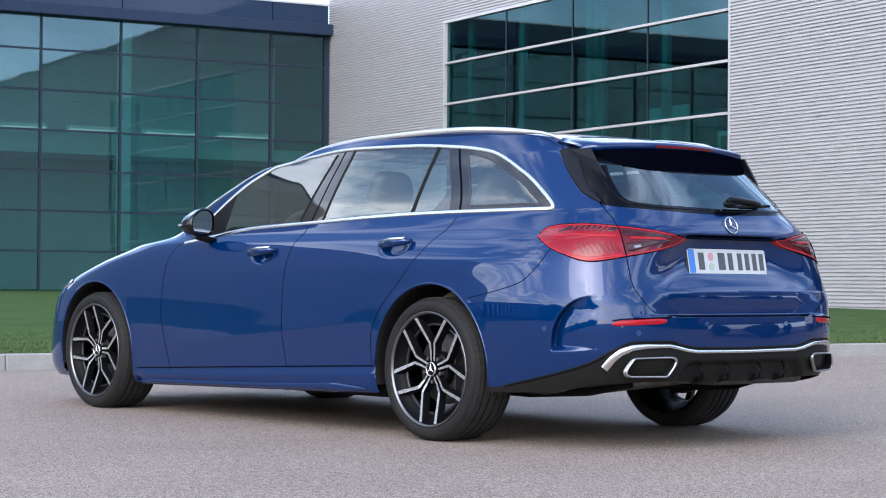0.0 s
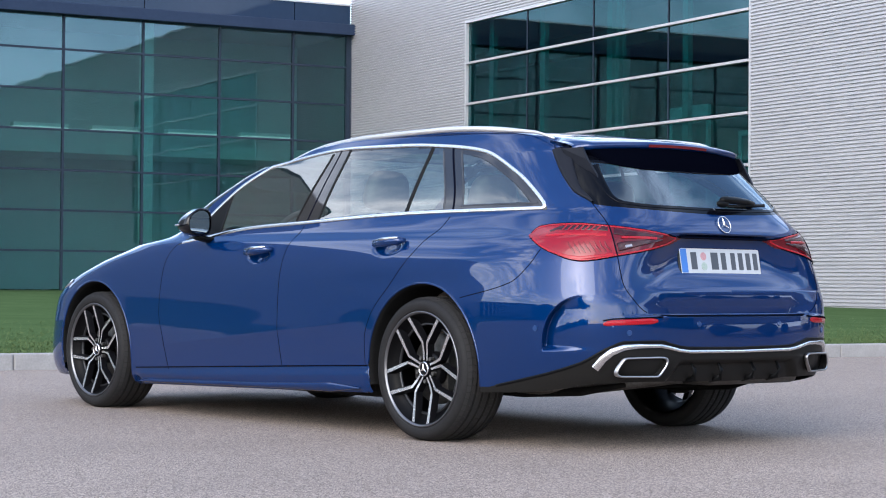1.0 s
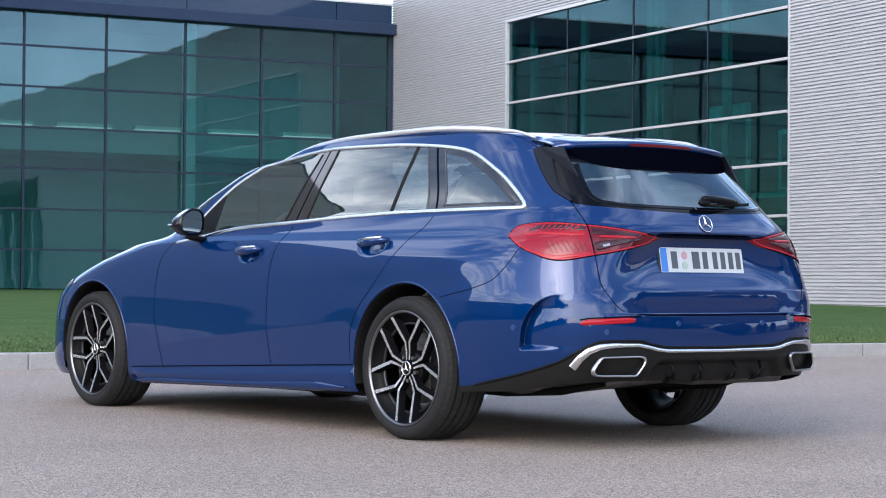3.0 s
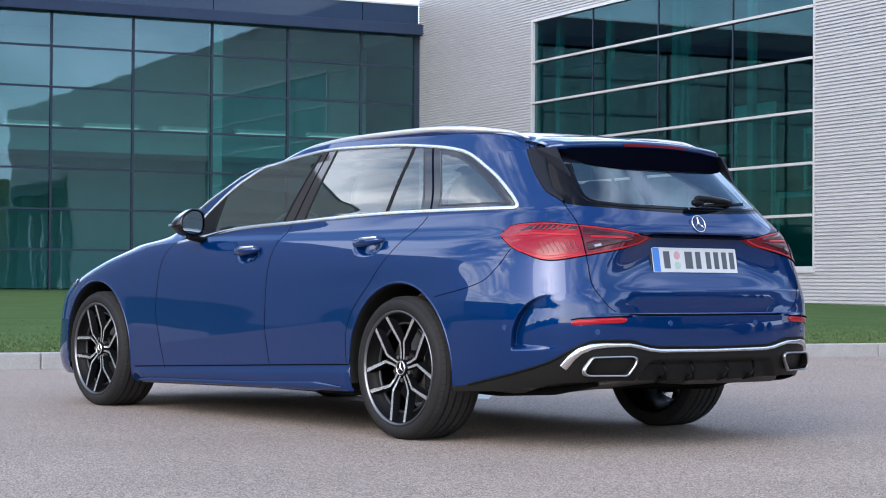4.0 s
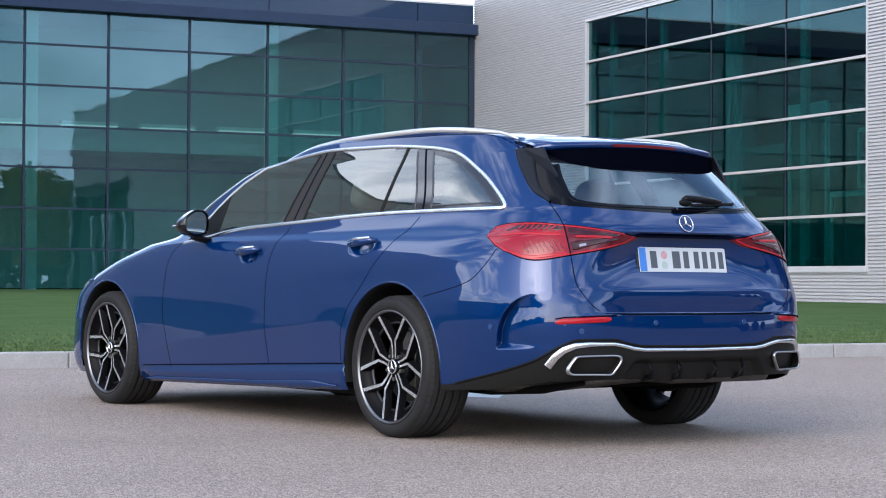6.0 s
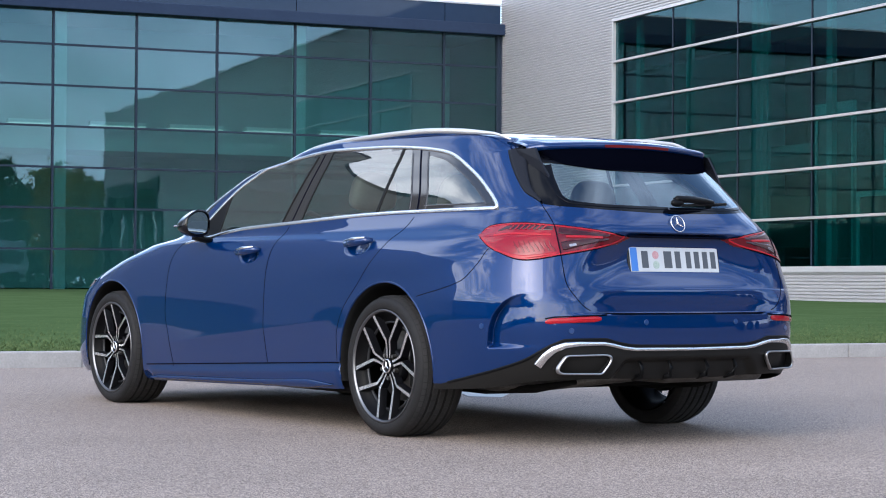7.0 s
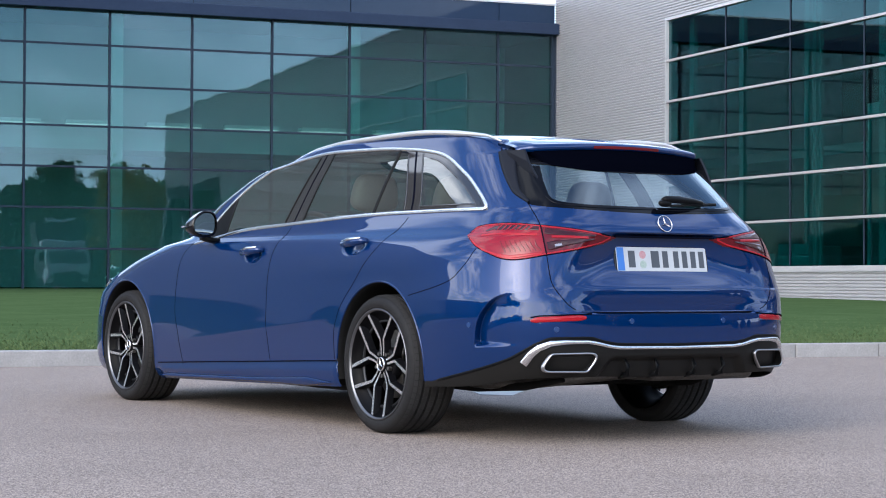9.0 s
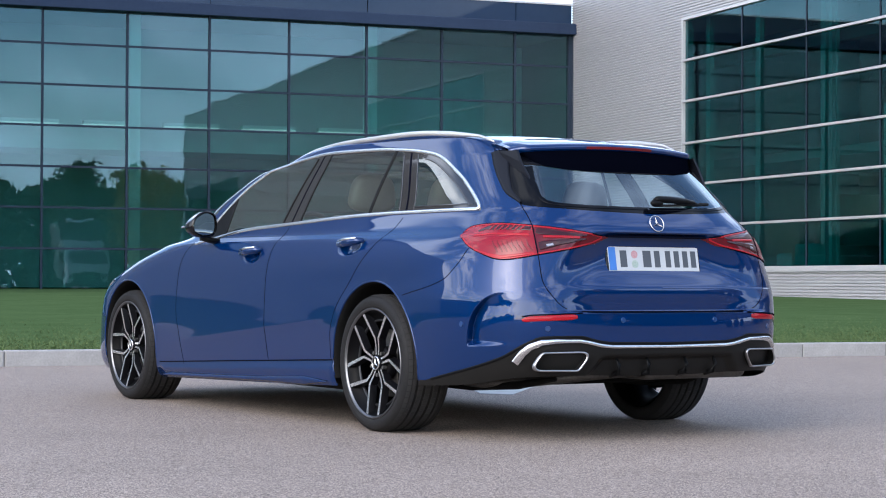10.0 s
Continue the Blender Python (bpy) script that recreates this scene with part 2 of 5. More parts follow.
def speckled(name, dark, mid, light, grain, patch, rough, bump):
    """Loose-grained ground: chips of three tones, drifting in brightness over metres."""
    m = bpy.data.materials.new(name)
    m.use_nodes = True
    n, l = m.node_tree.nodes, m.node_tree.links
    b = n["Principled BSDF"]
    b.inputs["Roughness"].default_value = rough
    b.inputs["Specular IOR Level"].default_value = 0.3
    co = n.new("ShaderNodeTexCoord")
    vo = n.new("ShaderNodeTexVoronoi")
    vo.inputs["Scale"].default_value = grain
    sep = n.new("ShaderNodeSeparateColor")
    r = n.new("ShaderNodeValToRGB")
    e = r.color_ramp.elements
    e[0].position, e[0].color = 0.0, (*dark, 1)
    e[1].position, e[1].color = 1.0, (*light, 1)
    x = e.new(0.45)
    x.color = (*mid, 1)
    pa = n.new("ShaderNodeTexNoise")
    pa.inputs["Scale"].default_value, pa.inputs["Detail"].default_value = patch, 8.0
    mr = n.new("ShaderNodeMapRange")
    mr.inputs["From Min"].default_value, mr.inputs["From Max"].default_value = 0.3, 0.7
    mr.inputs["To Min"].default_value, mr.inputs["To Max"].default_value = 0.91, 1.07
    mu = n.new("ShaderNodeVectorMath")
    mu.operation = "SCALE"
    bp = n.new("ShaderNodeBump")
    bp.inputs["Strength"].default_value, bp.inputs["Distance"].default_value = bump, 0.004
    l.new(co.outputs["Object"], vo.inputs["Vector"])
    l.new(co.outputs["Object"], pa.inputs["Vector"])
    l.new(vo.outputs["Color"], sep.inputs["Color"])
    l.new(sep.outputs["Red"], r.inputs["Fac"])
    l.new(pa.outputs["Fac"], mr.inputs["Value"])
    l.new(r.outputs["Color"], mu.inputs[0])
    l.new(mr.outputs["Result"], mu.inputs["Scale"])
    l.new(mu.outputs["Vector"], b.inputs["Base Color"])
    l.new(sep.outputs["Green"], bp.inputs["Height"])
    l.new(bp.outputs["Normal"], b.inputs["Normal"])
    return m


ASPHALT = speckled("grey_asphalt", (0.060, 0.047, 0.039), (0.210, 0.165, 0.137), (0.49, 0.395, 0.328), 225, 0.7, 0.88, 0.6)
GRASS = material("mown_grass", (0.050, 0.084, 0.032), 0.95, second=(0.072, 0.110, 0.044), scale=1.1, detail=9.0, bump=0.4, bump_scale=40, spec=0.0)
BLADE = material("grass_blade", (0.064, 0.098, 0.038), 0.8, second=(0.105, 0.140, 0.056), scale=2.2, spec=0.05)
KERB = material("granite_kerb", (0.25, 0.24, 0.232), 0.85, second=(0.33, 0.316, 0.308), scale=6, bump=0.3, bump_scale=70, per_object=0.07)
JOINT = material("dark_joint_mortar", (0.13, 0.12, 0.115), 0.95, second=(0.18, 0.17, 0.16), scale=20)
CLADDING = material("grey_corrugated_aluminium", (0.36, 0.352, 0.372), 0.45, 0.15, second=(0.40, 0.392, 0.412), scale=0.7, stretch=(0.3, 1, 1), rough_var=0.06)
TALL_CLADDING = material("dull_grey_corrugated_steel", (0.20, 0.225, 0.25), 0.55, 0.0, second=(0.23, 0.255, 0.28), scale=0.5, stretch=(0.3, 1, 1), rough_var=0.06)
TRANSOM = material("dull_silver_bar", (0.44, 0.415, 0.43), 0.42, 0.3, second=(0.40, 0.38, 0.395), scale=3)
ALU = material("silver_window_bar", (0.50, 0.49, 0.51), 0.38, 0.3, second=(0.47, 0.46, 0.48), scale=2)
MULLION = material("dark_grey_mullion", (0.024, 0.034, 0.052), 0.6, 0.0, spec=0.08, second=(0.028, 0.039, 0.060), scale=2)
FASCIA = material("blue_grey_fascia", (0.022, 0.034, 0.066), 0.5, 0.0, spec=0.10, second=(0.026, 0.040, 0.075), scale=1)
PARAPET = material("blue_enamelled_glass", (0.016, 0.032, 0.066), 0.04, spec=0.20, second=(0.019, 0.036, 0.072), scale=0.6)
PANE = glass("green_facade_glass", (0.52, 0.745, 0.73), 1.6, wave=0.22, wave_scale=0.9, extra=0.12, mirror_tint=(0.226, 0.312, 0.382))
PANE_W = glass("green_hall_glass", (0.24, 0.53, 0.53), 1.6, wave=0.05, wave_scale=0.6, extra=0.09, mirror_tint=(0.36, 0.50, 0.55))
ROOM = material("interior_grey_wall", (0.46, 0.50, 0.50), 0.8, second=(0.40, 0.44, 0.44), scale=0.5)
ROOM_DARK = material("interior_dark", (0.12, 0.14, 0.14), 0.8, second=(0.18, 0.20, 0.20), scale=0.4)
WHITE_PAINT = material("white_painted_steel", (0.75, 0.76, 0.75), 0.5, second=(0.70, 0.71, 0.70), scale=2)
ROOFING = material("roof_membrane", (0.20, 0.20, 0.21), 0.9, second=(0.26, 0.26, 0.27), scale=0.4)
PALE_MARK = material("pale_mottled_mark", (0.50, 0.49, 0.47), 0.8, second=(0.36, 0.35, 0.33), scale=9)
BARK = material("bark", (0.10, 0.075, 0.055), 0.9, second=(0.16, 0.12, 0.09), scale=6, bump=0.6, bump_scale=30)
LEAF = material("autumn_leaf", (0.30, 0.27, 0.05), 0.7, second=(0.52, 0.34, 0.07), scale=0.8)
LEAF_D = material("dark_leaf", (0.05, 0.085, 0.03), 0.7, second=(0.09, 0.13, 0.04), scale=0.9)


def emission(name, colour, strength):
    m = bpy.data.materials.new(name)
    m.use_nodes = True
    n, l = m.node_tree.nodes, m.node_tree.links
    n.clear()
    e = n.new("ShaderNodeEmission")
    e.inputs["Color"].default_value, e.inputs["Strength"].default_value = (*colour, 1), strength
    o = n.new("ShaderNodeOutputMaterial")
    l.new(e.outputs["Emission"], o.inputs["Surface"])
    return m


TUBE = emission("lit_fluorescent_tube", (0.98, 1.0, 0.96), 0.30)


# ---- mesh helpers ----
def mesh_from(name, verts, faces, mat, smooth=False, normals=None):
    me = bpy.data.meshes.new(name)
    me.from_pydata([tuple(v) for v in verts], [], [tuple(f) for f in faces])
    me.materials.append(mat)
    if smooth:
        me.polygons.foreach_set("use_smooth", [True] * len(me.polygons))
        if normals is not None:
            me.normals_split_custom_set_from_vertices([tuple(v) for v in normals])
    me.update()
    return me


def part(name, bm, mat=None, parent=None, label="", smooth=False):
    """Links a bmesh (or a ready mesh) as one object under a thing or a part."""
    if isinstance(bm, bmesh.types.BMesh):
        me = bpy.data.meshes.new(name)
        bm.to_mesh(me)
        bm.free()
        me.materials.append(mat)
        if smooth:
            me.polygons.foreach_set("use_smooth", [True] * len(me.polygons))
    else:
        me = bm
    ob = new(name, me)
    if parent is not None:
        ob.parent = parent
    if label:
        ob["label"] = label
    return ob


def box(bm, x0, x1, y0, y1, z0, z1, bevel=0.0):
    m = Matrix.LocRotScale(((x0 + x1) / 2, (y0 + y1) / 2, (z0 + z1) / 2), None, (x1 - x0, y1 - y0, z1 - z0))
    r = bmesh.ops.create_cube(bm, size=1.0, matrix=m)
    if bevel:
        edges = {e for v in r["verts"] for e in v.link_edges}
        bmesh.ops.bevel(bm, geom=list(edges), offset=bevel, segments=2, profile=0.5, affect="EDGES")
    return bm


def boxed(x0, x1, y0, y1, z0, z1, bevel=0.0):
    return box(bmesh.new(), x0, x1, y0, y1, z0, z1, bevel)


def solid(name, bm, mat):
    me = bpy.data.meshes.new(name)
    bm.to_mesh(me)
    bm.free()
    me.materials.append(mat)
    return me


def revolve(profile, segments=64, axis="y"):
    """A closed ring mesh from (radius, offset along the axis) pairs."""
    verts, faces = [], []
    k = len(profile)
    for i in range(segments):
        a = 2 * math.pi * i / segments
        for r, o in profile:
            verts.append((r * math.cos(a), o, r * math.sin(a)))
    for i in range(segments):
        j = (i + 1) % segments
        for q in range(k - 1):
            faces.append((i * k + q, j * k + q, j * k + q + 1, i * k + q + 1))
    return verts, faces


def tube(points, radius, sides=8, flat=1.0, closed=False):
    """A swept tube as verts and faces; flat squeezes it along its second axis."""
    pts = [Vector(p) for p in points]
    verts, faces = [], []
    up = Vector((0, 0, 1))
    n = len(pts)
    for i, p in enumerate(pts):
        d = (pts[min(i + 1, n - 1)] - pts[max(i - 1, 0)]).normalized()
        s = d.cross(up)
        s = s.normalized() if s.length > 1e-5 else Vector((1, 0, 0))
        u = s.cross(d)
        r = radius[i] if isinstance(radius, (list, tuple)) else radius
        for k in range(sides):
            a = 2 * math.pi * k / sides
            verts.append(p + s * (r * math.cos(a)) + u * (r * flat * math.sin(a)))
    for i in range(n - 1):
        for k in range(sides):
            q = (k + 1) % sides
            faces.append((i * sides + k, i * sides + q, (i + 1) * sides + q, (i + 1) * sides + k))
    faces.append(tuple(range(sides - 1, -1, -1)))
    faces.append(tuple((n - 1) * sides + k for k in range(sides)))
    return verts, faces


def empty(name, m=None):
    ob = new(name)
    ob.empty_display_size = 0.2
    if m is not None:
        ob.matrix_world = m
    return ob


def curve(tab):
    """A smooth monotone curve through a few (x, y) knots."""
    xs, ys = np.array([p[0] for p in tab], float), np.array([p[1] for p in tab], float)
    h = np.diff(xs)
    d = np.diff(ys) / h
    m = np.zeros(len(xs))
    m[0], m[-1] = d[0], d[-1]
    for i in range(1, len(xs) - 1):
        m[i] = 0 if d[i - 1] * d[i] <= 0 else 2 * d[i - 1] * d[i] / (d[i - 1] + d[i])

    def f(x):
        x = np.clip(x, xs[0], xs[-1])
        i = np.clip(np.searchsorted(xs, x) - 1, 0, len(h) - 1)
        t = (x - xs[i]) / h[i]
        return ((2 * t ** 3 - 3 * t * t + 1) * ys[i] + (t ** 3 - 2 * t * t + t) * h[i] * m[i]
                + (3 * t * t - 2 * t ** 3) * ys[i + 1] + (t ** 3 - t * t) * h[i] * m[i + 1])
    return f


# ---- ground ----
KERB_X, KERB_SLOPE = -7.27, 0.19          # the kerb's foot: x = KERB_X + KERB_SLOPE * y
KA = math.atan2(1, KERB_SLOPE)            # its direction
kerb_m = Matrix.Translation((KERB_X, 0, 0)) @ Matrix.Rotation(KA, 4, "Z")   # local x along the kerb, y towards the lawn

bm = bmesh.new()
bmesh.ops.create_grid(bm, x_segments=2, y_segments=2, size=1500)
asphalt = tagged(part("road", bm, ASPHALT), "light grey asphalt forecourt, dry and fine-grained", "asphalt", kind="structure")

# a small pale four-sided mark lying on the asphalt
v = [(-2.12, 1.36, .003), (-2.30, 1.24, .003), (-3.05, 1.62, .003), (-2.75, 1.95, .003)]
v += [(a, b, -.01) for a, b, c in v]
f = [(0, 1, 2, 3)] + [(k, k + 4, (k + 1) % 4 + 4, (k + 1) % 4) for k in range(4)]
tagged(part("road_marking", mesh_from("road_marking", v, f, PALE_MARK)), "pale mark on the asphalt", "road marking", kind="structure")

# the lawn climbs gently from the kerb to the buildings
rise = 0.0066
verts, faces = [], []
gx, gy = np.linspace(-75, 130, 69), [0.14, 0.5, 2, 5, 10, 20, 40, 60]
for yy in gy:
    for xx in gx:
        verts.append((xx, yy, 0.125 + rise * yy))
for j in range(len(gy) - 1):
    for i in range(len(gx) - 1):
        a = j * len(gx) + i
        faces.append((a, a + 1, a + 1 + len(gx), a + len(gx)))
k = len(verts)
for xx in gx:
    verts.append((xx, 0.14, -0.05))
for i in range(len(gx) - 1):
    faces.append((i + 1, i, k + i, k + i + 1))
k = len(verts)
for yy in gy:
    verts.append((gx[0], yy, -0.05))
for j in range(len(gy) - 1):
    faces.append((j * len(gx), (j + 1) * len(gx), k + j + 1, k + j))
lawn = part("lawn", mesh_from("lawn", verts, faces, GRASS))
lawn.matrix_world = kerb_m
tagged(lawn, "mown green lawn behind a stone kerb", "lawn", kind="structure")

# ---- the corrugated hall with its big window ----
HALL = Matrix.Translation((-36.849, 31.487, 0)) @ Matrix.Rotation(radians(-11.61), 4, "Z")
hall = empty("corrugated_hall", HALL)
tagged(hall, "long hall clad in light grey horizontally corrugated aluminium", "building")
HX0, HX1, HTOP, HBASE = -7.92, 49.6, 10.85, 0.1
WX1, WZ0, WZ1 = 13.55, 1.14, 8.46
PITCH = 0.083


def cladding(x0, x1, z0, z1, joints=()):
    """Horizontal ribs, from z0 to z1, in one sheet."""
    prof = ((0.0, 0.0), (0.24, 0.0), (0.38, 0.040), (0.86, 0.040), (1.0, 0.0))
    zs, ys = [], []
    z = math.floor(z0 / PITCH) * PITCH
    while z < z1:
        for a, d in prof[:-1]:
            q = z + a * PITCH
            if z0 <= q <= z1:
                zs.append(q), ys.append(-d)
        z += PITCH
    verts, faces = [], []
    for q, d in zip(zs, ys):
        verts += [(x0, d, q), (x1, d, q)]
    for i in range(len(zs) - 1):
        faces.append((2 * i, 2 * i + 1, 2 * i + 3, 2 * i + 2))
    return mesh_from("cladding", verts, faces, CLADDING)


for x0, x1, z0, z1 in ((HX0, -0.09, HBASE, HTOP), (-0.09, WX1 + 0.09, WZ1 + 0.09, HTOP), (-0.09, 6.63, HBASE, WZ0 - 0.14),
                       (6.64, WX1 + 0.09, HBASE, WZ0 - 0.14), (WX1 + 0.09, 36.4, HBASE, HTOP), (36.4, 48.6, 6.0, HTOP), (48.6, HX1, HBASE, HTOP)):
    part("cladding", cladding(x0, x1, z0, z1), CLADDING, hall)
for x0, x1, z0, z1 in ((HX0, -0.02, 0, HTOP), (-0.02, WX1 + 0.02, WZ1 + 0.02, HTOP), (-0.02, WX1 + 0.02, 0, WZ0 - 0.02),
                       (WX1 + 0.02, 36.4, 0, HTOP), (36.4, 48.6, 6.0, HTOP), (48.6, HX1, 0, HTOP)):
    part("wall", boxed(x0, x1, 0.01, 0.30, z0, z1), ROOM, hall)
part("wall", boxed(HX1 - 0.3, HX1, 0.30, 40.0, 0, HTOP), ROOM, hall)
part("wall", boxed(HX0, HX1, 39.7, 40.0, 0, HTOP), ROOM, hall)
part("wall", boxed(HX0, HX0 + 0.3, 0.30, 39.7, 0, HTOP - 0.25), ROOM, hall)
part("roof", boxed(HX0, HX1, 0.0, 40.0, HTOP - 0.25, HTOP - 0.02), ROOFING, hall)
part("coping", boxed(HX0, HX1 + 0.05, -0.06, 0.35, HTOP, HTOP + 0.09), ALU, hall)
# the dark gateway near the far end
part("gate_frame", boxed(36.2, 36.6, -0.12, 0.3, 0, 6.2), MULLION, hall)
part("gate_frame", boxed(48.4, 48.8, -0.12, 0.3, 0, 6.2), MULLION, hall)
part("gate_frame", boxed(36.6, 48.4, -0.12, 0.3, 5.6, 6.2), MULLION, hall)
for k in range(4):
    part("gate_leaf", boxed(36.6 + 2.95 * k, 39.5 + 2.95 * k, 0.9, 1.0, 0, 5.7), UNDER, hall)
for x in (39.2, 42.6, 45.6):
    part("gate_post", boxed(x, x + 0.5, 0.35, 0.6, 0, 4.4), ROOM, hall)

# window: frame, silver transoms, dark joints, one pane a field
win = empty("window_1")
win.parent = hall
rows = [WZ0, 2.345, 3.57, 4.80, 6.045, 7.26, WZ1]
cols = [0.0, 3.38, 6.78, 10.22, WX1]
part("window_frame", boxed(-0.085, 0.0, -0.07, 0.2, WZ0 - 0.02, WZ1 + 0.09), ALU, win)
part("window_frame", boxed(WX1, WX1 + 0.085, -0.036, 0.2, WZ0 - 0.02, WZ1 + 0.09), CLADDING, win)
part("window_frame", boxed(0.0, WX1, -0.07, 0.2, WZ1, WZ1 + 0.09), ALU, win)
part("window_sill", boxed(-0.10, WX1 + 0.10, -0.09, 0.2, WZ0 - 0.15, WZ0), ALU, win)
for z in rows[1:-1]:
    part("transom", boxed(0.0, WX1, -0.075, 0.06, z - 0.034, z + 0.034, 0.006), TRANSOM, win)
for x in cols[1:-1]:
    part("mullion", boxed(x - 0.014, x + 0.014, -0.004, 0.05, WZ0, WZ1), MULLION, win)
for i in range(4):
    for j in range(6):
        part("pane", boxed(cols[i] + 0.012, cols[i + 1] - 0.012, 0.02, 0.028, rows[j] + (0.02 if j else 0.001), rows[j + 1] - 0.02), PANE_W, win)
# what stands behind the window
for x in (0.55, 3.42, 6.82, 10.26):
    part("column", boxed(x, x + 0.24, 0.42, 0.56, 0, HTOP - 0.25), ROOM, hall)
part("column_duct", boxed(7.24, 7.38, 0.42, 0.52, 0, HTOP - 0.25), ROOM, hall)
part("column_duct", boxed(7.55, 7.62, 0.42, 0.50, 0, HTOP - 0.25), ROOM, hall)
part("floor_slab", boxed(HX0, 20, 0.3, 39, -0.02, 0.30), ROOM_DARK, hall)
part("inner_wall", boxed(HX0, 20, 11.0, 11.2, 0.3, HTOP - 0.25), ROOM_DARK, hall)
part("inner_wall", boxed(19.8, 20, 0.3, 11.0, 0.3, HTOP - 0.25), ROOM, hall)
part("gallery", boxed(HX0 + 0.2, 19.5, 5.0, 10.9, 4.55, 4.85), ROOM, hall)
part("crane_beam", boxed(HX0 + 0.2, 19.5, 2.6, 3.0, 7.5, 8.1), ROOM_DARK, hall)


def machine_cabin(x0, x1, z0, z1, y, head):
    """A machine housing behind the glass: dark body, pale edge frame, pale head panel."""
    cab = part("machine_cabin", boxed(x0 + 0.05, x1 - 0.05, y + 0.05, y + 1.6, z0, z1 - 0.03), ROOM_DARK, hall)
    part("cabin_post", boxed(x0, x0 + 0.09, y, y + 0.10, z0, z1), WHITE_PAINT, cab)
    part("cabin_post", boxed(x1 - 0.09, x1, y, y + 0.10, z0, z1), WHITE_PAINT, cab)
    part("cabin_head", boxed(x0 + 0.09, x1 - 0.09, y, y + 0.10, z1 - head, z1), WHITE_PAINT, cab)
    part("cabin_rail", boxed(x0 + 0.09, x1 - 0.09, y, y + 0.10, z0, z0 + 0.08), ROOM, cab)


machine_cabin(8.45, 10.15, 0.3, 5.35, 1.3, 0.42)
machine_cabin(11.55, 13.5, 3.05, 4.55, 1.2, 0.12)
machine_cabin(10.85, 13.2, 0.3, 3.0, 0.9, 0.14)
machine_cabin(6.05, 6.6, 1.7, 3.1, 0.9, 0.10)
part("work_bench", boxed(4.9, 6.3, 0.8, 1.5, 0.3, 1.75), ROOM, hall)
part("work_bench", boxed(3.95, 4.75, 0.8, 1.5, 0.3, 1.5), ROOM, hall)

# ---- the glass wing ----
WING = Matrix.Translation((-44.622, 33.027, 0)) @ Matrix.Rotation(radians(78.16), 4, "Z")
wing = empty("glass_wing", WING)
tagged(wing, "glass-fronted office wing with green panes and dark mullions", "building")
CW, CROW, CBASE, CB = 2.585, 1.247, 0.39, 8.92
S_COLS = [-0.10] + [-2.04 - CW * i for i in range(14)]
C_ROWS = [CBASE + CROW * i for i in range(7)] + [CB]
S_END = S_COLS[-1]
shell = empty("curtain_wall")
shell.parent = wing
pane_wide = solid("pane", boxed(-CW + 0.03, -0.03, 0.0, 0.008, 0.03, CROW - 0.03), PANE)
pane_rng = random.Random(5)
for i in range(len(S_COLS) - 1):
    a, b = S_COLS[i], S_COLS[i + 1]
    for j in range(7):
        z0, z1 = C_ROWS[j], C_ROWS[j + 1]
        if i > 0 and j < 6:
            p = part("pane", pane_wide, PANE, shell)
            p.location = (a, 0.03, z0)
        else:
            p = part("pane", boxed(b - a + 0.03, -0.03, 0.0, 0.008, 0.03, z1 - z0 - 0.03), PANE, shell)
            p.location = (a, 0.03, z0)
        p.rotation_euler = (pane_rng.uniform(-0.0016, 0.0016), 0, pane_rng.uniform(-0.0016, 0.0016))
    part("mullion", boxed(b - 0.033, b + 0.033, -0.014, 0.12, CBASE, CB), MULLION, shell)
part("mullion", boxed(-0.12, -0.02, -0.06, 0.12, CBASE, CB), MULLION, shell)
for z in C_ROWS[1:-1]:
    part("transom", boxed(S_END, -0.12, -0.008, 0.10, z - 0.030, z + 0.030), MULLION, shell)
part("corner_post", boxed(-0.018, 0.16, -0.10, 0.3, 0, 9.28), MULLION, wing)
part("plinth", boxed(S_END, -0.02, -0.04, 0.3, 0, CBASE), MULLION, wing)
part("fascia", boxed(S_END, 0.12, -0.35, 0.2, CB, 9.28, 0.02), FASCIA, wing)
for i in range(1, 8):
    x = S_COLS[1] - 2 * CW * (i - 1)
    part("parapet_panel", boxed(max(x - 2 * CW, S_END) + 0.015, x - 0.015, -0.06, 0.02, 9.28, 9.92), PARAPET, wing)
part("parapet_panel", boxed(S_COLS[1] + 0.015, -0.02, -0.06, 0.02, 9.28, 9.92), PARAPET, wing)
part("parapet_backing", boxed(S_END, -0.02, 0.03, 0.3, 9.0, 9.90), MULLION, wing)
part("coping", boxed(S_END, 0.0, -0.09, 0.34, 9.92, 9.98), ALU, wing)
part("roof", boxed(S_END, 0.0, 0.3, 22, 8.95, 9.2), ROOFING, wing)
part("wall", boxed(S_END - 0.3, S_END, 0.0, 22, 0, 9.9), ROOM, wing)
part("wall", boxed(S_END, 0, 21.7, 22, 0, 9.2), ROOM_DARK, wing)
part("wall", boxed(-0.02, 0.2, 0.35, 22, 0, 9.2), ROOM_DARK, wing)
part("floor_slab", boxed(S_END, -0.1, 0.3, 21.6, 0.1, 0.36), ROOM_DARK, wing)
part("upper_floor", boxed(S_END, -0.1, 1.2, 21.6, 4.75, 5.15), ROOM, wing)
part("back_wall", boxed(S_END, -0.1, 4.0, 4.2, 0.36, 8.95), ROOM, wing)
for i in range(4):
    x = -7.02 - 3 * CW * i
    part("column", boxed(x - 0.02, x + 0.32, 0.45, 0.85, 0.36, 8.95), WHITE_PAINT, wing)
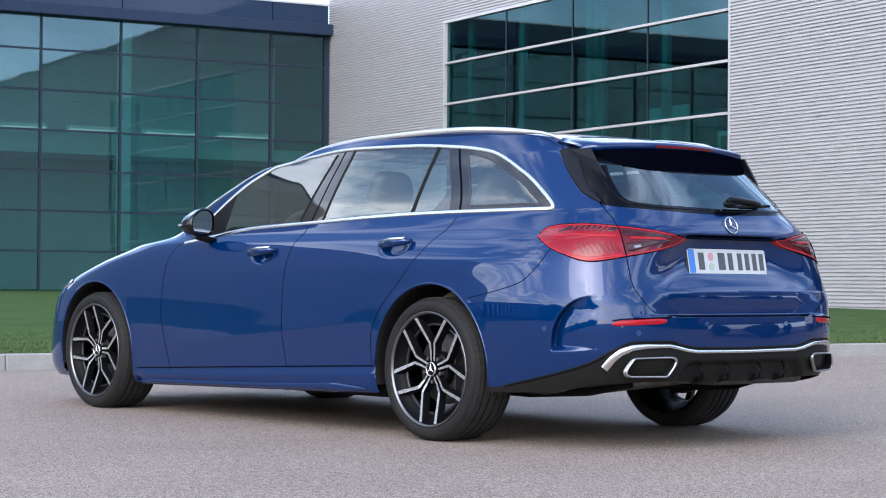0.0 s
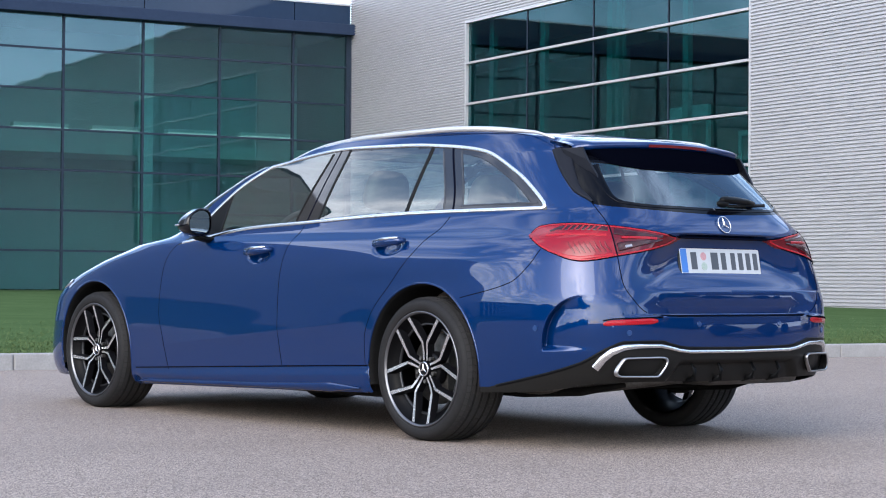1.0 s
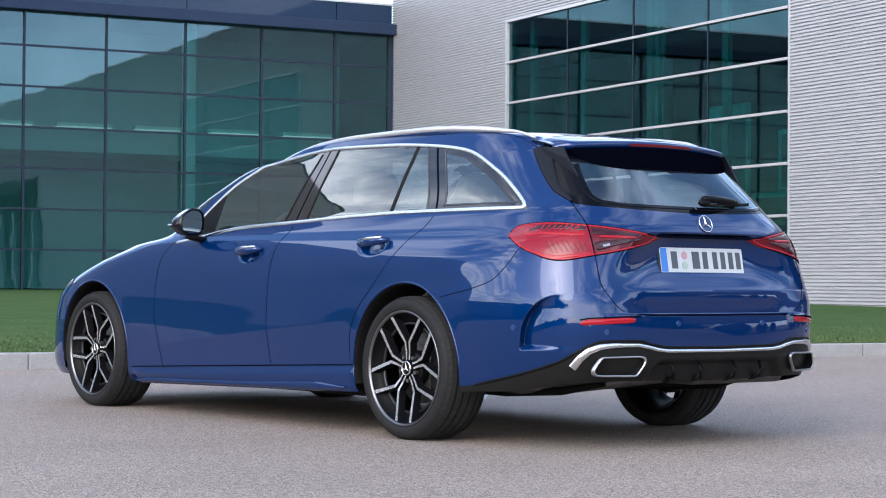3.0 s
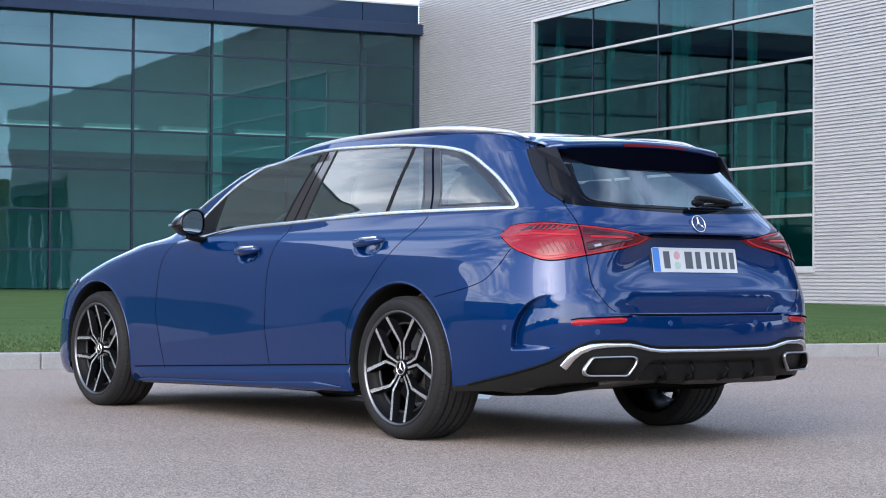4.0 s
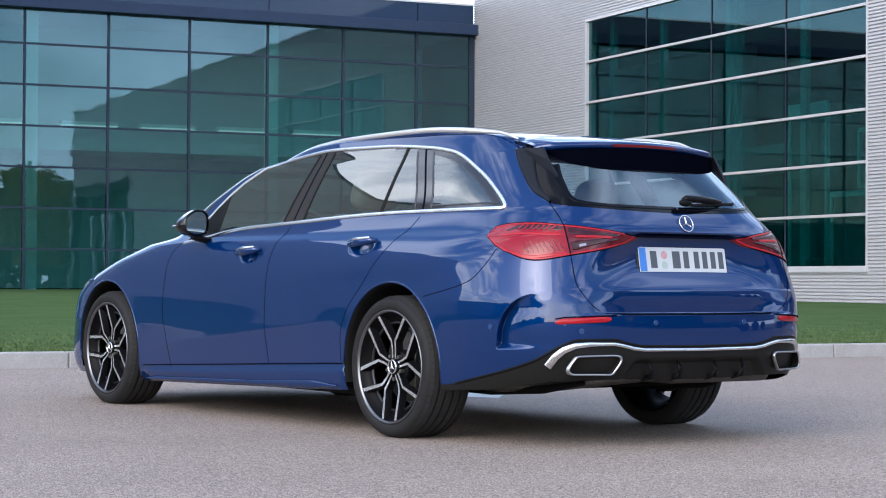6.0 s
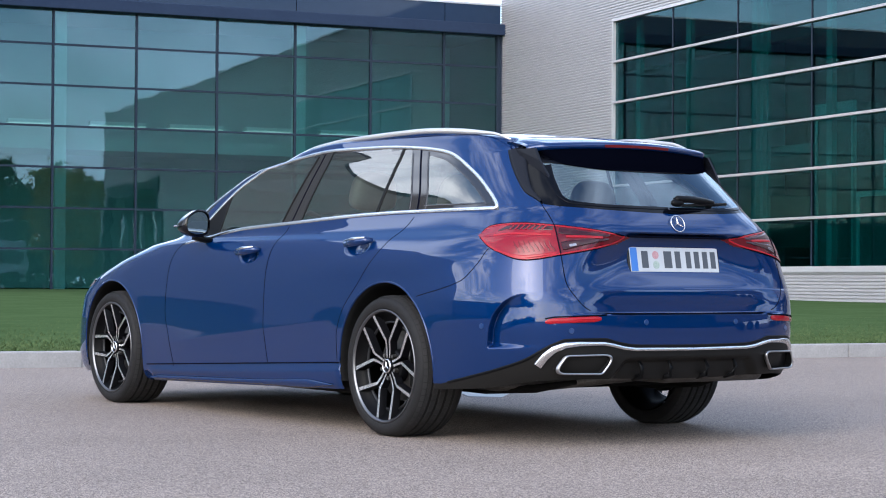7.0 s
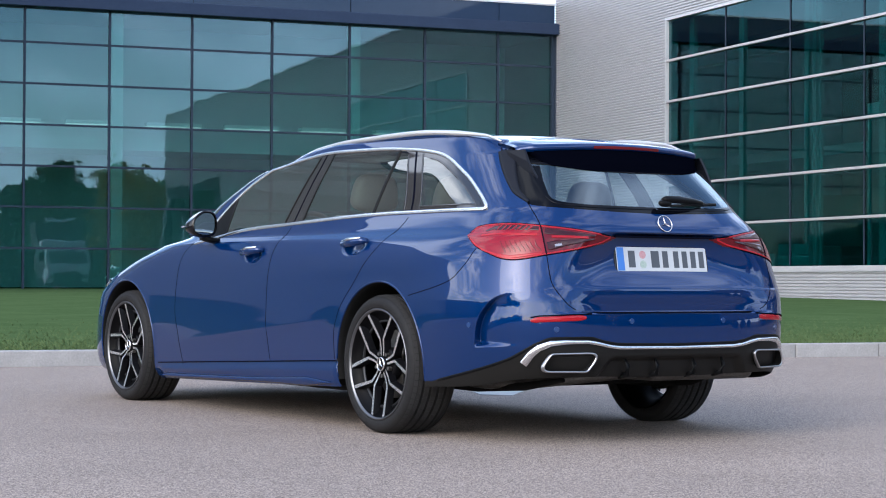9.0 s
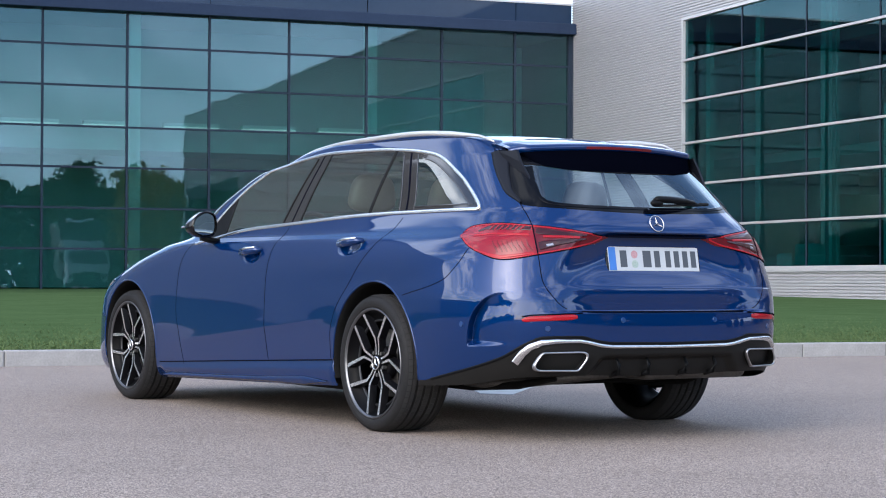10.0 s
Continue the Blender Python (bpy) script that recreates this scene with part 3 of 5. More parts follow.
for i in range(13):
    x = -1.2 - CW * i
    lamp = part("ceiling_light", boxed(x - 1.78, x + 0.03, 2.14, 2.51, 5.62, 5.74), WHITE_PAINT, wing)
    part("light_panel", boxed(x - 1.75, x, 2.10, 2.48, 5.54, 5.615), TUBE, lamp)

# ---- the car: x runs from nose (-) to tail (+), z up, the rear axle at x = 0 ----
car = empty("station_wagon")
tagged(car, "parked metallic blue estate car with chrome trim and black twin-spoke wheels", "car")
WHEELBASE, HUB_Z, ARCH = 2.865, 0.322, 0.386

half_width = curve([(.13, .83), (.22, .885), (.30, .896), (.40, .9025), (.50, .9065), (.62, .9072), (.72, .9050), (.80, .899), (.85, .889),
                    (.90, .868), (.955, .820), (1.0, .801), (1.1, .763), (1.2, .7205), (1.3, .672), (1.36, .640), (1.42, .600)])
tail_x = curve([(.13, .85), (.25, 1.03), (.33, 1.075), (.42, 1.09), (.5, 1.09), (.62, 1.085), (.70, 1.065), (.81, 1.035), (.90, 1.015),
                (.95, 1.0), (.98, .983), (1.05, .93), (1.2, .80), (1.32, .68), (1.42, .58)])
squareness = curve([(.13, 3.6), (.33, 3.95), (.45, 4.2), (.56, 4.3), (.8, 4.3), (.96, 4.5), (1.05, 4.2), (1.2, 3.6), (1.4, 3.2)])
tuck = curve([(.13, 0), (.54, 0), (.62, .002), (.74, .020), (.85, .040), (.95, .066), (1.04, .105), (1.4, .10)])
nose_from = curve([(.13, -2.85), (.6, -2.75), (.7, -2.62), (.81, -2.3), (.9, -1.96), (.95, -1.85), (1.04, -1.90), (1.24, -1.62), (1.345, -1.30), (1.4, -1.08)])
nose_len = curve([(.13, .82), (.3, .89), (.45, .89), (.7, .87), (.9, .87), (.95, .62), (1.04, .30), (1.24, .22), (1.4, .25)])
roof_z = curve([(-1.9, 1.30), (-1.45, 1.338), (-1.2, 1.385), (-.8, 1.415), (-.2, 1.413), (.2, 1.395), (.45, 1.365), (.75, 1.33)])
sill_seam = curve([(-2.5, .234), (-.655, .311), (-.3, .325)])
RECESS = ((.577, .62, .672, .684, .72, .76, .86, .90, .917, .919), (.051, .0475, .033, .029, .046, .076, .068, .050, .040, 0))
fine_z = np.linspace(.5, 1.0, 501)
ease = np.exp(-np.linspace(-2.5, 2.5, 41) ** 2 / 2)
RECESS_EASED = np.convolve(np.interp(np.minimum(fine_z, .9169), *RECESS), ease / ease.sum(), "same")
slot_d = curve([(.425, -.116), (.499, -.108), (.56, -.082), (.612, -.026), (.640, .03), (.661, .11)])
HANDLES = [(-1.285, .857), (-.285, .890)]     # door handles, as (x, z)


def smooth(t):
    t = np.clip(t, 0, 1)
    return t * t * (3 - 2 * t)


def width_at(x, z):
    return half_width(z) * (1 - tuck(z) * smooth((x + 1.2) / 1.9))


def sculpt(x, y, z, dents=HANDLES):
    """The relief on the basic outline: tailgate hollow, bumper ledge, corner air slots, arch lips; y is taken positive."""
    back = smooth((x - 0.80) / 0.12)
    reach = np.where(z > .684, 0.25 + (.9 - z) * 1.18, .505 - (.684 - z) * .5)
    hollow = np.interp(z, fine_z, RECESS_EASED) * (1 - smooth((y - reach + .08) / 0.29)) * np.where((z > .579) & (z < .919), 1, 0)
    x = x - back * hollow
    low_bay = smooth((.383 - z) / .016) * (1 - smooth((y - .33 - (.383 - z) * .7) / .05))      # the diffuser's bay
    x = x - back * .030 * low_bay
    d = x - y - slot_d(z)
    cut = np.where((z > .425) & (z < .664) & (d > -.02) & (d < .4) & (x > .5), 1, 0) * 0.042 * smooth((d + .006) / .013) * np.exp(-np.maximum(d - .012, 0) / .085) * smooth((z - .425) / .024) * smooth((.668 - z) / .085)
    x, y = x - 0.55 * cut, y - 0.85 * cut
    ends = smooth((x + 2.42) / .50) * smooth((-.36 - x) / .45)
    ridge = .357 + .094 * (x + 2.27)      # the doors swell to a ridge, the sill stands proud below
    seam = sill_seam(x)
    low = smooth((x + 2.50) / .12) * smooth((-.34 - x) / .08)
    y = y - np.where(z > seam, -0.0045 * np.where(z > ridge, np.exp(-np.maximum(z - ridge, 0) / .10), np.exp(-np.maximum(ridge - z, 0) / .05)) * ends, -.012 * smooth((seam - z) / .045) * low)
    y = y + .010 * np.exp(-((z - .80 - .02 * x) / .075) ** 2) * smooth((x + .95) / .75) * smooth((.72 - x) / .5)     # the haunch over the rear wheel
    for hx, hz in dents:
        q = np.hypot((x - hx) / .108, (z - hz + .018) / .046)
        y = y - .024 * smooth((1 - q) / .75) * np.where(y > .5, 1, 0)
    for wx in (0.0, -WHEELBASE):
        r = np.hypot(x - wx, z - HUB_Z)
        y = y + np.where(z < .80, 0.0012 * np.exp(-((r - ARCH) / .030) ** 2), 0) * np.where(y > .7, 1, 0)
    return x, y, z


NF1, NF2, NS, NR1, NR2 = 16, 30, 270, 210, 120


def outline(z):
    """Points of one horizontal slice, from the middle of the nose round to the middle of the tail (y taken positive)."""
    n, w0, xt = squareness(z), half_width(z), tail_x(z)
    xs, ys = [], []
    c, l, nf = nose_from(z), nose_len(z), 4.0
    k = .5 ** (1 / nf)
    b = np.linspace(0, k, NF1, endpoint=False)
    xs.append(c - l * (1 - b ** nf) ** (1 / nf)), ys.append(b * w0)
    a = np.linspace(k, 0, NF2, endpoint=False)
    xs.append(c - l * a), ys.append((1 - a ** nf) ** (1 / nf) * w0)
    x = np.linspace(c, 0, NS, endpoint=False)
    xs.append(x), ys.append(width_at(x, z))
    k = .5 ** (1 / n)
    a = np.linspace(0, k, NR1, endpoint=False)
    xs.append(a * xt), ys.append((1 - a ** n) ** (1 / n) * width_at(a * xt, z))
    b = np.linspace(k, 0, NR2)
    x = (1 - b ** n) ** (1 / n) * xt
    xs.append(x), ys.append(b * width_at(x, z))
    return np.concatenate(xs), np.concatenate(ys)


def lift(x, z):
    """Above the window tops the slices follow the roof's bow."""
    return np.where(z > 1.30, 1.30 + (z - 1.30) * (roof_z(x) - 1.30) / 0.10, z)


ZROWS = np.concatenate([np.arange(.13, .30, .009), np.arange(.30, .40, .0085), np.arange(.40, .68, .005), np.arange(.68, 1.4001, .0085)])
GX, GY, GZ = [], [], []
for z in ZROWS:
    x, y = outline(z)
    x, y, zz = sculpt(x, y, np.full_like(x, z))
    GX.append(x), GY.append(y), GZ.append(lift(x, zz))
# the roof closes over the last slice
NCAP = 10
for i in range(1, NCAP + 1):
    s = i / NCAP
    GX.append(GX[len(ZROWS) - 1] * (1 - s) + np.clip(GX[len(ZROWS) - 1], -0.95, 0.42) * s)
    GY.append(GY[len(ZROWS) - 1] * (1 - s))
    GZ.append(GZ[len(ZROWS) - 1] + 0.022 * (1 - (1 - s) ** 2))
GX, GY, GZ = np.array(GX), np.array(GY), np.array(GZ)
# the tailgate's bowl is drawn smooth
bowl = smooth((GZ - .70) / .03) * smooth((.908 - GZ) / .012) * smooth((.66 - GY) / .06) * np.where(GX > .75, 1, 0)
for _ in range(40):
    mean = GX.copy()
    mean[1:-1, 1:-1] = (GX[:-2, 1:-1] + GX[2:, 1:-1] + GX[1:-1, :-2] + GX[1:-1, 2:]) / 4
    mean[1:-1, -1] = (GX[:-2, -1] + GX[2:, -1] + 2 * GX[1:-1, -2]) / 4
    GX = GX + bowl * (mean - GX)
# points near a wheel arch are drawn onto its circle
for wx in (0.0, -WHEELBASE):
    r = np.hypot(GX - wx, GZ - HUB_Z)
    near = (np.abs(r - ARCH) < .0095) & (GY > .6) & (GZ < .8)
    GX = np.where(near, wx + (GX - wx) * ARCH / np.maximum(r, 1e-6), GX)
    GZ = np.where(near, HUB_Z + (GZ - HUB_Z) * ARCH / np.maximum(r, 1e-6), GZ)
def snap(border, where, over_d=True):
    """Slides the shell's points up or down their columns onto a border line, so that panels end cleanly."""
    global GX, GY, GZ
    top = len(ZROWS)
    for i in range(1, top - 1):
        u = GX[i] - GY[i] if over_d else GX[i]
        zb = border(u)
        t = (zb - GZ[i])
        for step in (1, -1):
            span = GZ[i + step] - GZ[i]
            ok = where(GX[i], GY[i], GZ[i]) & (t * step >= 0) & (np.abs(t) < np.abs(span) * .5)
            f = np.where(ok, t / np.where(np.abs(span) < 1e-6, 1, span), 0)
            for A in (GX, GY, GZ):
                A[i] = A[i] + f * (A[i + step] - A[i])
            t = np.where(ok, 1e3, t)


# lines on the flank, as heights or stations
belt = curve([(-2.06, .900), (-1.48, .972), (-1.09, .988), (-.26, 1.022), (.0, 1.025), (.60, 1.028)])
window_top = curve([(-2.06, .905), (-1.907, 1.044), (-1.635, 1.24), (-1.339, 1.345), (-.938, 1.369), (-.461, 1.365), (-.13, 1.348), (.081, 1.324),
                    (.342, 1.216), (.483, 1.127), (.562, 1.065), (.60, 1.020)])
sill_foot = curve([(-2.45, .150), (-.99, .182), (-.3, .200)])
door_front = curve([(.22, -2.105), (.40, -2.15), (.54, -2.187), (.76, -2.157), (.85, -2.12), (.93, -2.04)])
door_mid = curve([(.22, -1.06), (.40, -1.09), (.51, -1.101), (.70, -1.094), (.90, -1.055), (1.007, -1.014), (1.36, -.935)])
door_rear = curve([(.22, -.407), (.442, -.411), (.549, -.372), (.708, -.222), (.868, -.078), (1.025, .009), (1.357, -.132)])
win_f = curve([(1.0, -1.10), (1.34, -.986)])
win_r = curve([(1.0, -.935), (1.36, -.870)])
divider = curve([(1.03, -.301), (1.345, -.259)])
tail_seam = curve([(.577, .57), (.60, .50), (.63, .453), (.718, .362), (.823, .328), (.953, .276), (1.048, .184)])     # z -> x - |y|
glass_seam = curve([(1.03, .20), (1.058, .172), (1.123, .06), (1.297, -.054), (1.333, -.063)])
glass_foot = curve([(.15, 1.054), (.3, 1.041), (.5, 1.031), (.7, 1.023), (.95, 1.017)])   # x - |y| -> z
clear_foot = curve([(.17, 1.235), (.20, 1.19), (.243, 1.14), (.293, 1.092), (.351, 1.068), (.45, 1.057), (.6, 1.050), (.95, 1.046)])
clear_top = curve([(.10, 1.243), (.25, 1.235), (.45, 1.217), (.60, 1.208), (.80, 1.206)])
valance_top = curve([(-.45, .261), (.098, .376), (.297, .450), (.378, .469), (.593, .471), (.663, .456), (.761, .443), (1.1, .438)])
valance_foot = curve([(-.5, .235), (-.168, .250), (.2, .288), (.48, .299), (.6, .298), (.85, .291), (1.1, .289)])
bumper_seam = curve([(-.65, .642), (-.314, .714), (-.194, .793), (-.124, .859), (-.05, .88)])
lamp_top = curve([(-.204, .913), (-.139, .952), (-.05, .962), (.055, .965), (.271, .955), (.493, .938), (.715, .911)])
lamp_foot = curve([(-.204, .911), (-.124, .862), (-.052, .838), (.06, .810), (.113, .806), (.328, .828), (.627, .876), (.715, .909)])


snap(lamp_top, lambda x, y, z: (x > .45) & (x - y > -.20) & (x - y < .712) & (z > .85))
snap(lamp_foot, lambda x, y, z: (x > .45) & (x - y > -.20) & (x - y < .712) & (z < .915))
snap(valance_top, lambda x, y, z: (x > .32) & (z < .55))
snap(valance_foot, lambda x, y, z: (x > .30) & (z < .33))
snap(lambda u: window_top(u + .034) - .036, lambda x, y, z: (x > -.05) & (x < .54) & (y > .5) & (z > 1.05), False)
snap(lambda u: belt(u) + .036, lambda x, y, z: (x > .03) & (x < .54) & (y > .5) & (z > 1.03) & (z < 1.12), False)
snap(lambda u: belt(u) + .004, lambda x, y, z: (x > -1.98) & (x < .56) & (y > .5) & (z > .88) & (z < 1.05), False)
snap(lambda u: window_top(u) - .004, lambda x, y, z: (x > -1.9) & (x < .54) & (y > .4) & (z > 1.0), False)
snap(lambda u: sill_seam(u), lambda x, y, z: (x > -2.5) & (x < -.3) & (z < .36), False)
snap(sill_foot, lambda x, y, z: (x > -2.5) & (x < -.3) & (z < .25), False)
snap(clear_foot, lambda x, y, z: (x - y > .10) & (x > .6) & (z > 1.04) & (z < 1.2))
snap(clear_top, lambda x, y, z: (x - y > .08) & (x > .5) & (z > 1.19) & (z < 1.26))
snap(glass_foot, lambda x, y, z: (x - y > .16) & (x > .7) & (z > .99) & (z < 1.08))

G3 = np.stack([GX, -GY, GZ], -1)
du = np.gradient(G3, axis=1)
dv = np.gradient(G3, axis=0)
GN = np.cross(du, dv)
GN /= np.maximum(np.linalg.norm(GN, axis=-1, keepdims=True), 1e-9)
if GN[60, 180, 1] > 0:
    GN = -GN
GN[-1] = (0, 0, 1)

def kind_of(x, y, z, cap):
    """Which panel a place on the shell belongs to (y taken positive)."""
    if cap:
        return "roof"
    for wx in (0.0, -WHEELBASE):
        if np.hypot(x - wx, z - HUB_Z) < ARCH and y > .5:
            return ""
    d = x - y
    if x > .30 and z < valance_foot(d) or x < -3.1 and z < .17:
        return ""
    if -2.48 < x < -.30 and z < sill_foot(x) or x <= -2.48 and z < .16:
        return ""
    if x > .32 and z < valance_top(d):
        return "rear_valance"
    if -2.06 < x < .60 and z > belt(x) + .004 and z < window_top(x) - .004 and y > .4:
        return "glazing"
    if x > .45 and -.204 < d < .715 and lamp_foot(d) < z < lamp_top(d):
        return "tail_lamp" if d < tail_seam(z) else "tailgate_lamp"
    if x > .40 and z > glass_foot(d) and d > glass_seam(z) and z < 1.312:
        return "rear_glazing"
    if z > .577 and x > .5 and d > tail_seam(min(z, 1.048)) and z < 1.1:
        return "tailgate"
    if x > .2 and z < bumper_seam(min(d, -.05)) and z < .9:
        return "rear_bumper"
    if -2.5 < x < -.2 and z < sill_seam(x):
        return "side_sill"
    if door_front(z) < x < door_mid(z) and z < belt(x) + .006:
        return "front_door"
    if door_mid(z) <= x < door_rear(z) and z < belt(x) + .006:
        return "rear_door"
    if z > .93 and x < -1.0 and y < window_top(x) * 0 + .9 and x < nose_from(min(z, 1.4)) - .06 and z > 1.0:
        return "windscreen"
    if x < -1.9 and z > .70 and y < .70:
        return "bonnet"
    if x < -3.02 and z < .62:
        return "front_bumper"
    return "body_shell"


def glazing_kind(x, z):
    if z < belt(x) + .018 or z > window_top(x) - .018:
        return "pillar_trim"
    if x < win_f(z) - .002:
        return "front_side_glass" if x > -1.74 else "mirror_sail"
    if x < win_r(z):
        return "pillar_trim"
    if x < divider(z) - .011:
        return "rear_side_glass"
    if x < divider(z) + .011:
        return "pillar_trim"
    if x < door_rear(z) - .065:
        return "fixed_side_glass"
    if x < door_rear(z) + .060 or z < belt(x) + .036 or z > window_top(x + .034) - .036 or x > .515:
        return "pillar_trim"
    return "quarter_glass"


MID_ROW = int(np.argmin(np.abs(ZROWS - 1.15)))
CLEAR_COL = int(np.argmin(np.abs(GY[MID_ROW, -NR2 - 90:] - .535))) + GY.shape[1] - NR2 - 90      # where the clear rear glass begins
sets = {}
NR_, NC_ = GX.shape
for i in range(NR_ - 1):
    cap = i >= len(ZROWS) - 1
    for j in range(NC_ - 1):
        x = GX[i:i + 2, j:j + 2].mean()
        y = GY[i:i + 2, j:j + 2].mean()
        z = GZ[i:i + 2, j:j + 2].mean()
        k = kind_of(x, y, z, cap)
        if k == "glazing":
            k = glazing_kind(x, z)
        elif k == "rear_glazing":
            d = x - y
            inner = j >= CLEAR_COL and z > clear_foot(d) and z < clear_top(d)
            k = "rear_window" if inner else "rear_glass_border"
        if k:
            sets.setdefault(k, []).append((i, j))

PANEL = {"roof": PAINT, "rear_valance": VALANCE, "tail_lamp": RED_LENS, "tailgate_lamp": DEEP_LENS, "rear_glass_border": FRIT,
         "rear_window": DARK_GLASS, "tailgate": PAINT, "rear_bumper": PAINT, "side_sill": PAINT, "front_door": PAINT, "rear_door": PAINT,
         "windscreen": CAR_GLASS, "bonnet": PAINT, "front_bumper": PAINT, "body_shell": PAINT, "pillar_trim": SIDE_FRIT, "mirror_sail": BLACK_TRIM,
         "front_side_glass": CAR_GLASS, "rear_side_glass": CAR_GLASS, "fixed_side_glass": CAR_GLASS, "quarter_glass": CAR_GLASS}
BOTH = {"roof", "rear_valance", "rear_glass_border", "rear_window", "tailgate", "rear_bumper", "windscreen", "bonnet", "front_bumper", "body_shell"}
LABEL = {"rear_valance": "dark grey plastic diffuser valance", "tail_lamp": "glossy red tail lamp lens", "tailgate_lamp": "glossy red lens on the tailgate",
         "rear_glass_border": "gloss black rear glass border", "rear_window": "dark tinted rear window", "pillar_trim": "gloss black pillar trim"}


def shell_mesh(name, quads, mirrored, both, push=0.0):
    verts, norms, faces = [], [], []
    for side in ((1, -1) if both else ((-1,) if mirrored else (1,))):
        index = {}
        for i, j in quads:
            f = []
            for q in ((i, j), (i, j + 1), (i + 1, j + 1), (i + 1, j)):
                if q not in index:
                    index[q] = len(verts)
                    p, n = G3[q] + push * GN[q], GN[q]
                    verts.append((p[0], p[1] * side, p[2]))
                    norms.append((n[0], n[1] * side, n[2]))
                f.append(index[q])
            faces.append(f if side == 1 else f[::-1])
    return mesh_from(name, verts, faces, PANEL[name], True, norms)


panels = {}
for k, quads in sets.items():
    push = .004 if "lamp" in k else 0
    if k in BOTH:
        panels[k] = part(k, shell_mesh(k, quads, False, True, push), None, car, LABEL.get(k, ""))
    else:
        panels[k] = part(k, shell_mesh(k, quads, False, False, push), None, car, LABEL.get(k, ""))
        part(k, shell_mesh(k, quads, True, False, push), None, car, LABEL.get(k, ""))


# places on the shell, by station along the flank or by x - |y| round the corner
def flank(x, z, dents=HANDLES):
    if x <= 0:
        y = float(width_at(x, z))
        c, l = float(nose_from(z)), float(nose_len(z))
        if x < c:
            y *= (1 - min((c - x) / l, 1) ** 4) ** .25
    else:
        n = float(squareness(z))
        y = float(width_at(x, z)) * max(1 - min(x / float(tail_x(z)), 1) ** n, 0) ** (1 / n)
    x, y, q = sculpt(np.float64(x), np.float64(y), np.float64(z), dents)
    return Vector((float(x), -float(y), float(lift(x, q))))


def corner(d, z):
    n, xt = float(squareness(z)), float(tail_x(z))
    lo, hi = 0.0, 1.0

    def at(p):
        if p < .5:
            a = .5 ** (1 / n) * 2 * p
            return a * xt, (1 - a ** n) ** (1 / n) * float(width_at(a * xt, z))
        b = .5 ** (1 / n) * 2 * (1 - p)
        x = (1 - b ** n) ** (1 / n) * xt
        return x, b * float(width_at(x, z))
    for _ in range(40):
        m = (lo + hi) / 2
        x, y = at(m)
        if x - y < d:
            lo = m
        else:
            hi = m
    x, y = at((lo + hi) / 2)
    x, y, q = sculpt(np.float64(x), np.float64(y), np.float64(z))
    return Vector((float(x), -float(y), float(lift(x, q))))


def on_shell(kind, u, z):
    f = flank if kind == "s" else corner
    p = f(u, z)
    a, b = f(u + .01, z) - f(u - .01, z), f(u, min(z + .008, 1.399)) - f(u, z - .008)
    n = a.cross(b)
    n.normalize()
    if n.y > 0.2 or n.x < -0.9:
        n = -n
    return p, n


def resample(pts, step=.02):
    out = []
    for (a, b), (c, d) in zip(pts[:-1], pts[1:]):
        k = max(1, int(math.hypot(c - a, d - b) / step))
        out += [(a + (c - a) * t / k, b + (d - b) * t / k) for t in range(k)]
    return out + [pts[-1]]


def ribbon(name, kind, pts, width, height, mat, parent, both=True, label="", sink=.002, step=.02, taper=False, lift_off=0.0, widths=None):
    """A raised strip that follows the shell along pts, on the left and, mirrored, on the right."""
    pts = resample(pts, step)
    pn = [on_shell(kind, u, z) for u, z in pts]
    for side in ((1, -1) if both else (1,)):
        verts, faces = [], []
        m = len(pn)
        for i, (p, n) in enumerate(pn):
            t = (pn[min(i + 1, m - 1)][0] - pn[max(i - 1, 0)][0]).normalized()
            s = n.cross(t).normalized()
            w = float(np.interp(i / (m - 1), *widths)) if widths else width * (min(1, .25 + 3 * min(i, m - 1 - i) / m) if taper else 1)
            for o, h in ((-.5, -sink), (-.5, height * .55), (-.32, height), (.32, height), (.5, height * .55), (.5, -sink)):
                q = p + s * (o * w) + n * (h + lift_off)
                verts.append((q.x, q.y * side, q.z))
        for i in range(m - 1):
            for k in range(5):
                f = (i * 6 + k, i * 6 + k + 1, i * 6 + k + 7, i * 6 + k + 6)
                faces.append(f if side == 1 else f[::-1])
        ob = part(name, mesh_from(name, verts, faces, mat, True), None, parent, label)
    return ob


def along(f, a, b, k=24, axis="u"):
    """Knots along a curve: (u, f(u)) or, for curves over z, (f(z), z)."""
    v = np.linspace(a, b, k)
    return [(float(q), float(f(q))) for q in v] if axis == "u" else [(float(f(q)), float(q)) for q in v]


# panel gaps
GW = .0036
for name, kind, pts in (("door_gap", "s", along(door_front, .24, .91, axis="z")), ("door_gap", "s", along(door_mid, .30, .985, axis="z")),
                        ("door_gap", "s", along(door_rear, .33, 1.01, axis="z")), ("sill_gap", "s", along(lambda x: sill_seam(x) + .002, -2.44, -.39)),
                        ("bumper_gap", "d", along(bumper_seam, -.64, -.13)), ("tailgate_gap", "d", along(tail_seam, .59, .826, axis="z")),
                        ("tailgate_gap", "d", along(tail_seam, .957, 1.045, 8, axis="z")), ("glass_gap", "d", along(glass_seam, 1.045, 1.36, axis="z"))):
    ribbon(name, kind, pts, .006 if name == "sill_gap" else GW, .0025 if name == "sill_gap" else .0012, GAP, car, step=.015)
ribbon("tailgate_gap", "d", [(.57, .580), (.70, .578), (1.088, .577)], .010, .002, GAP, car)

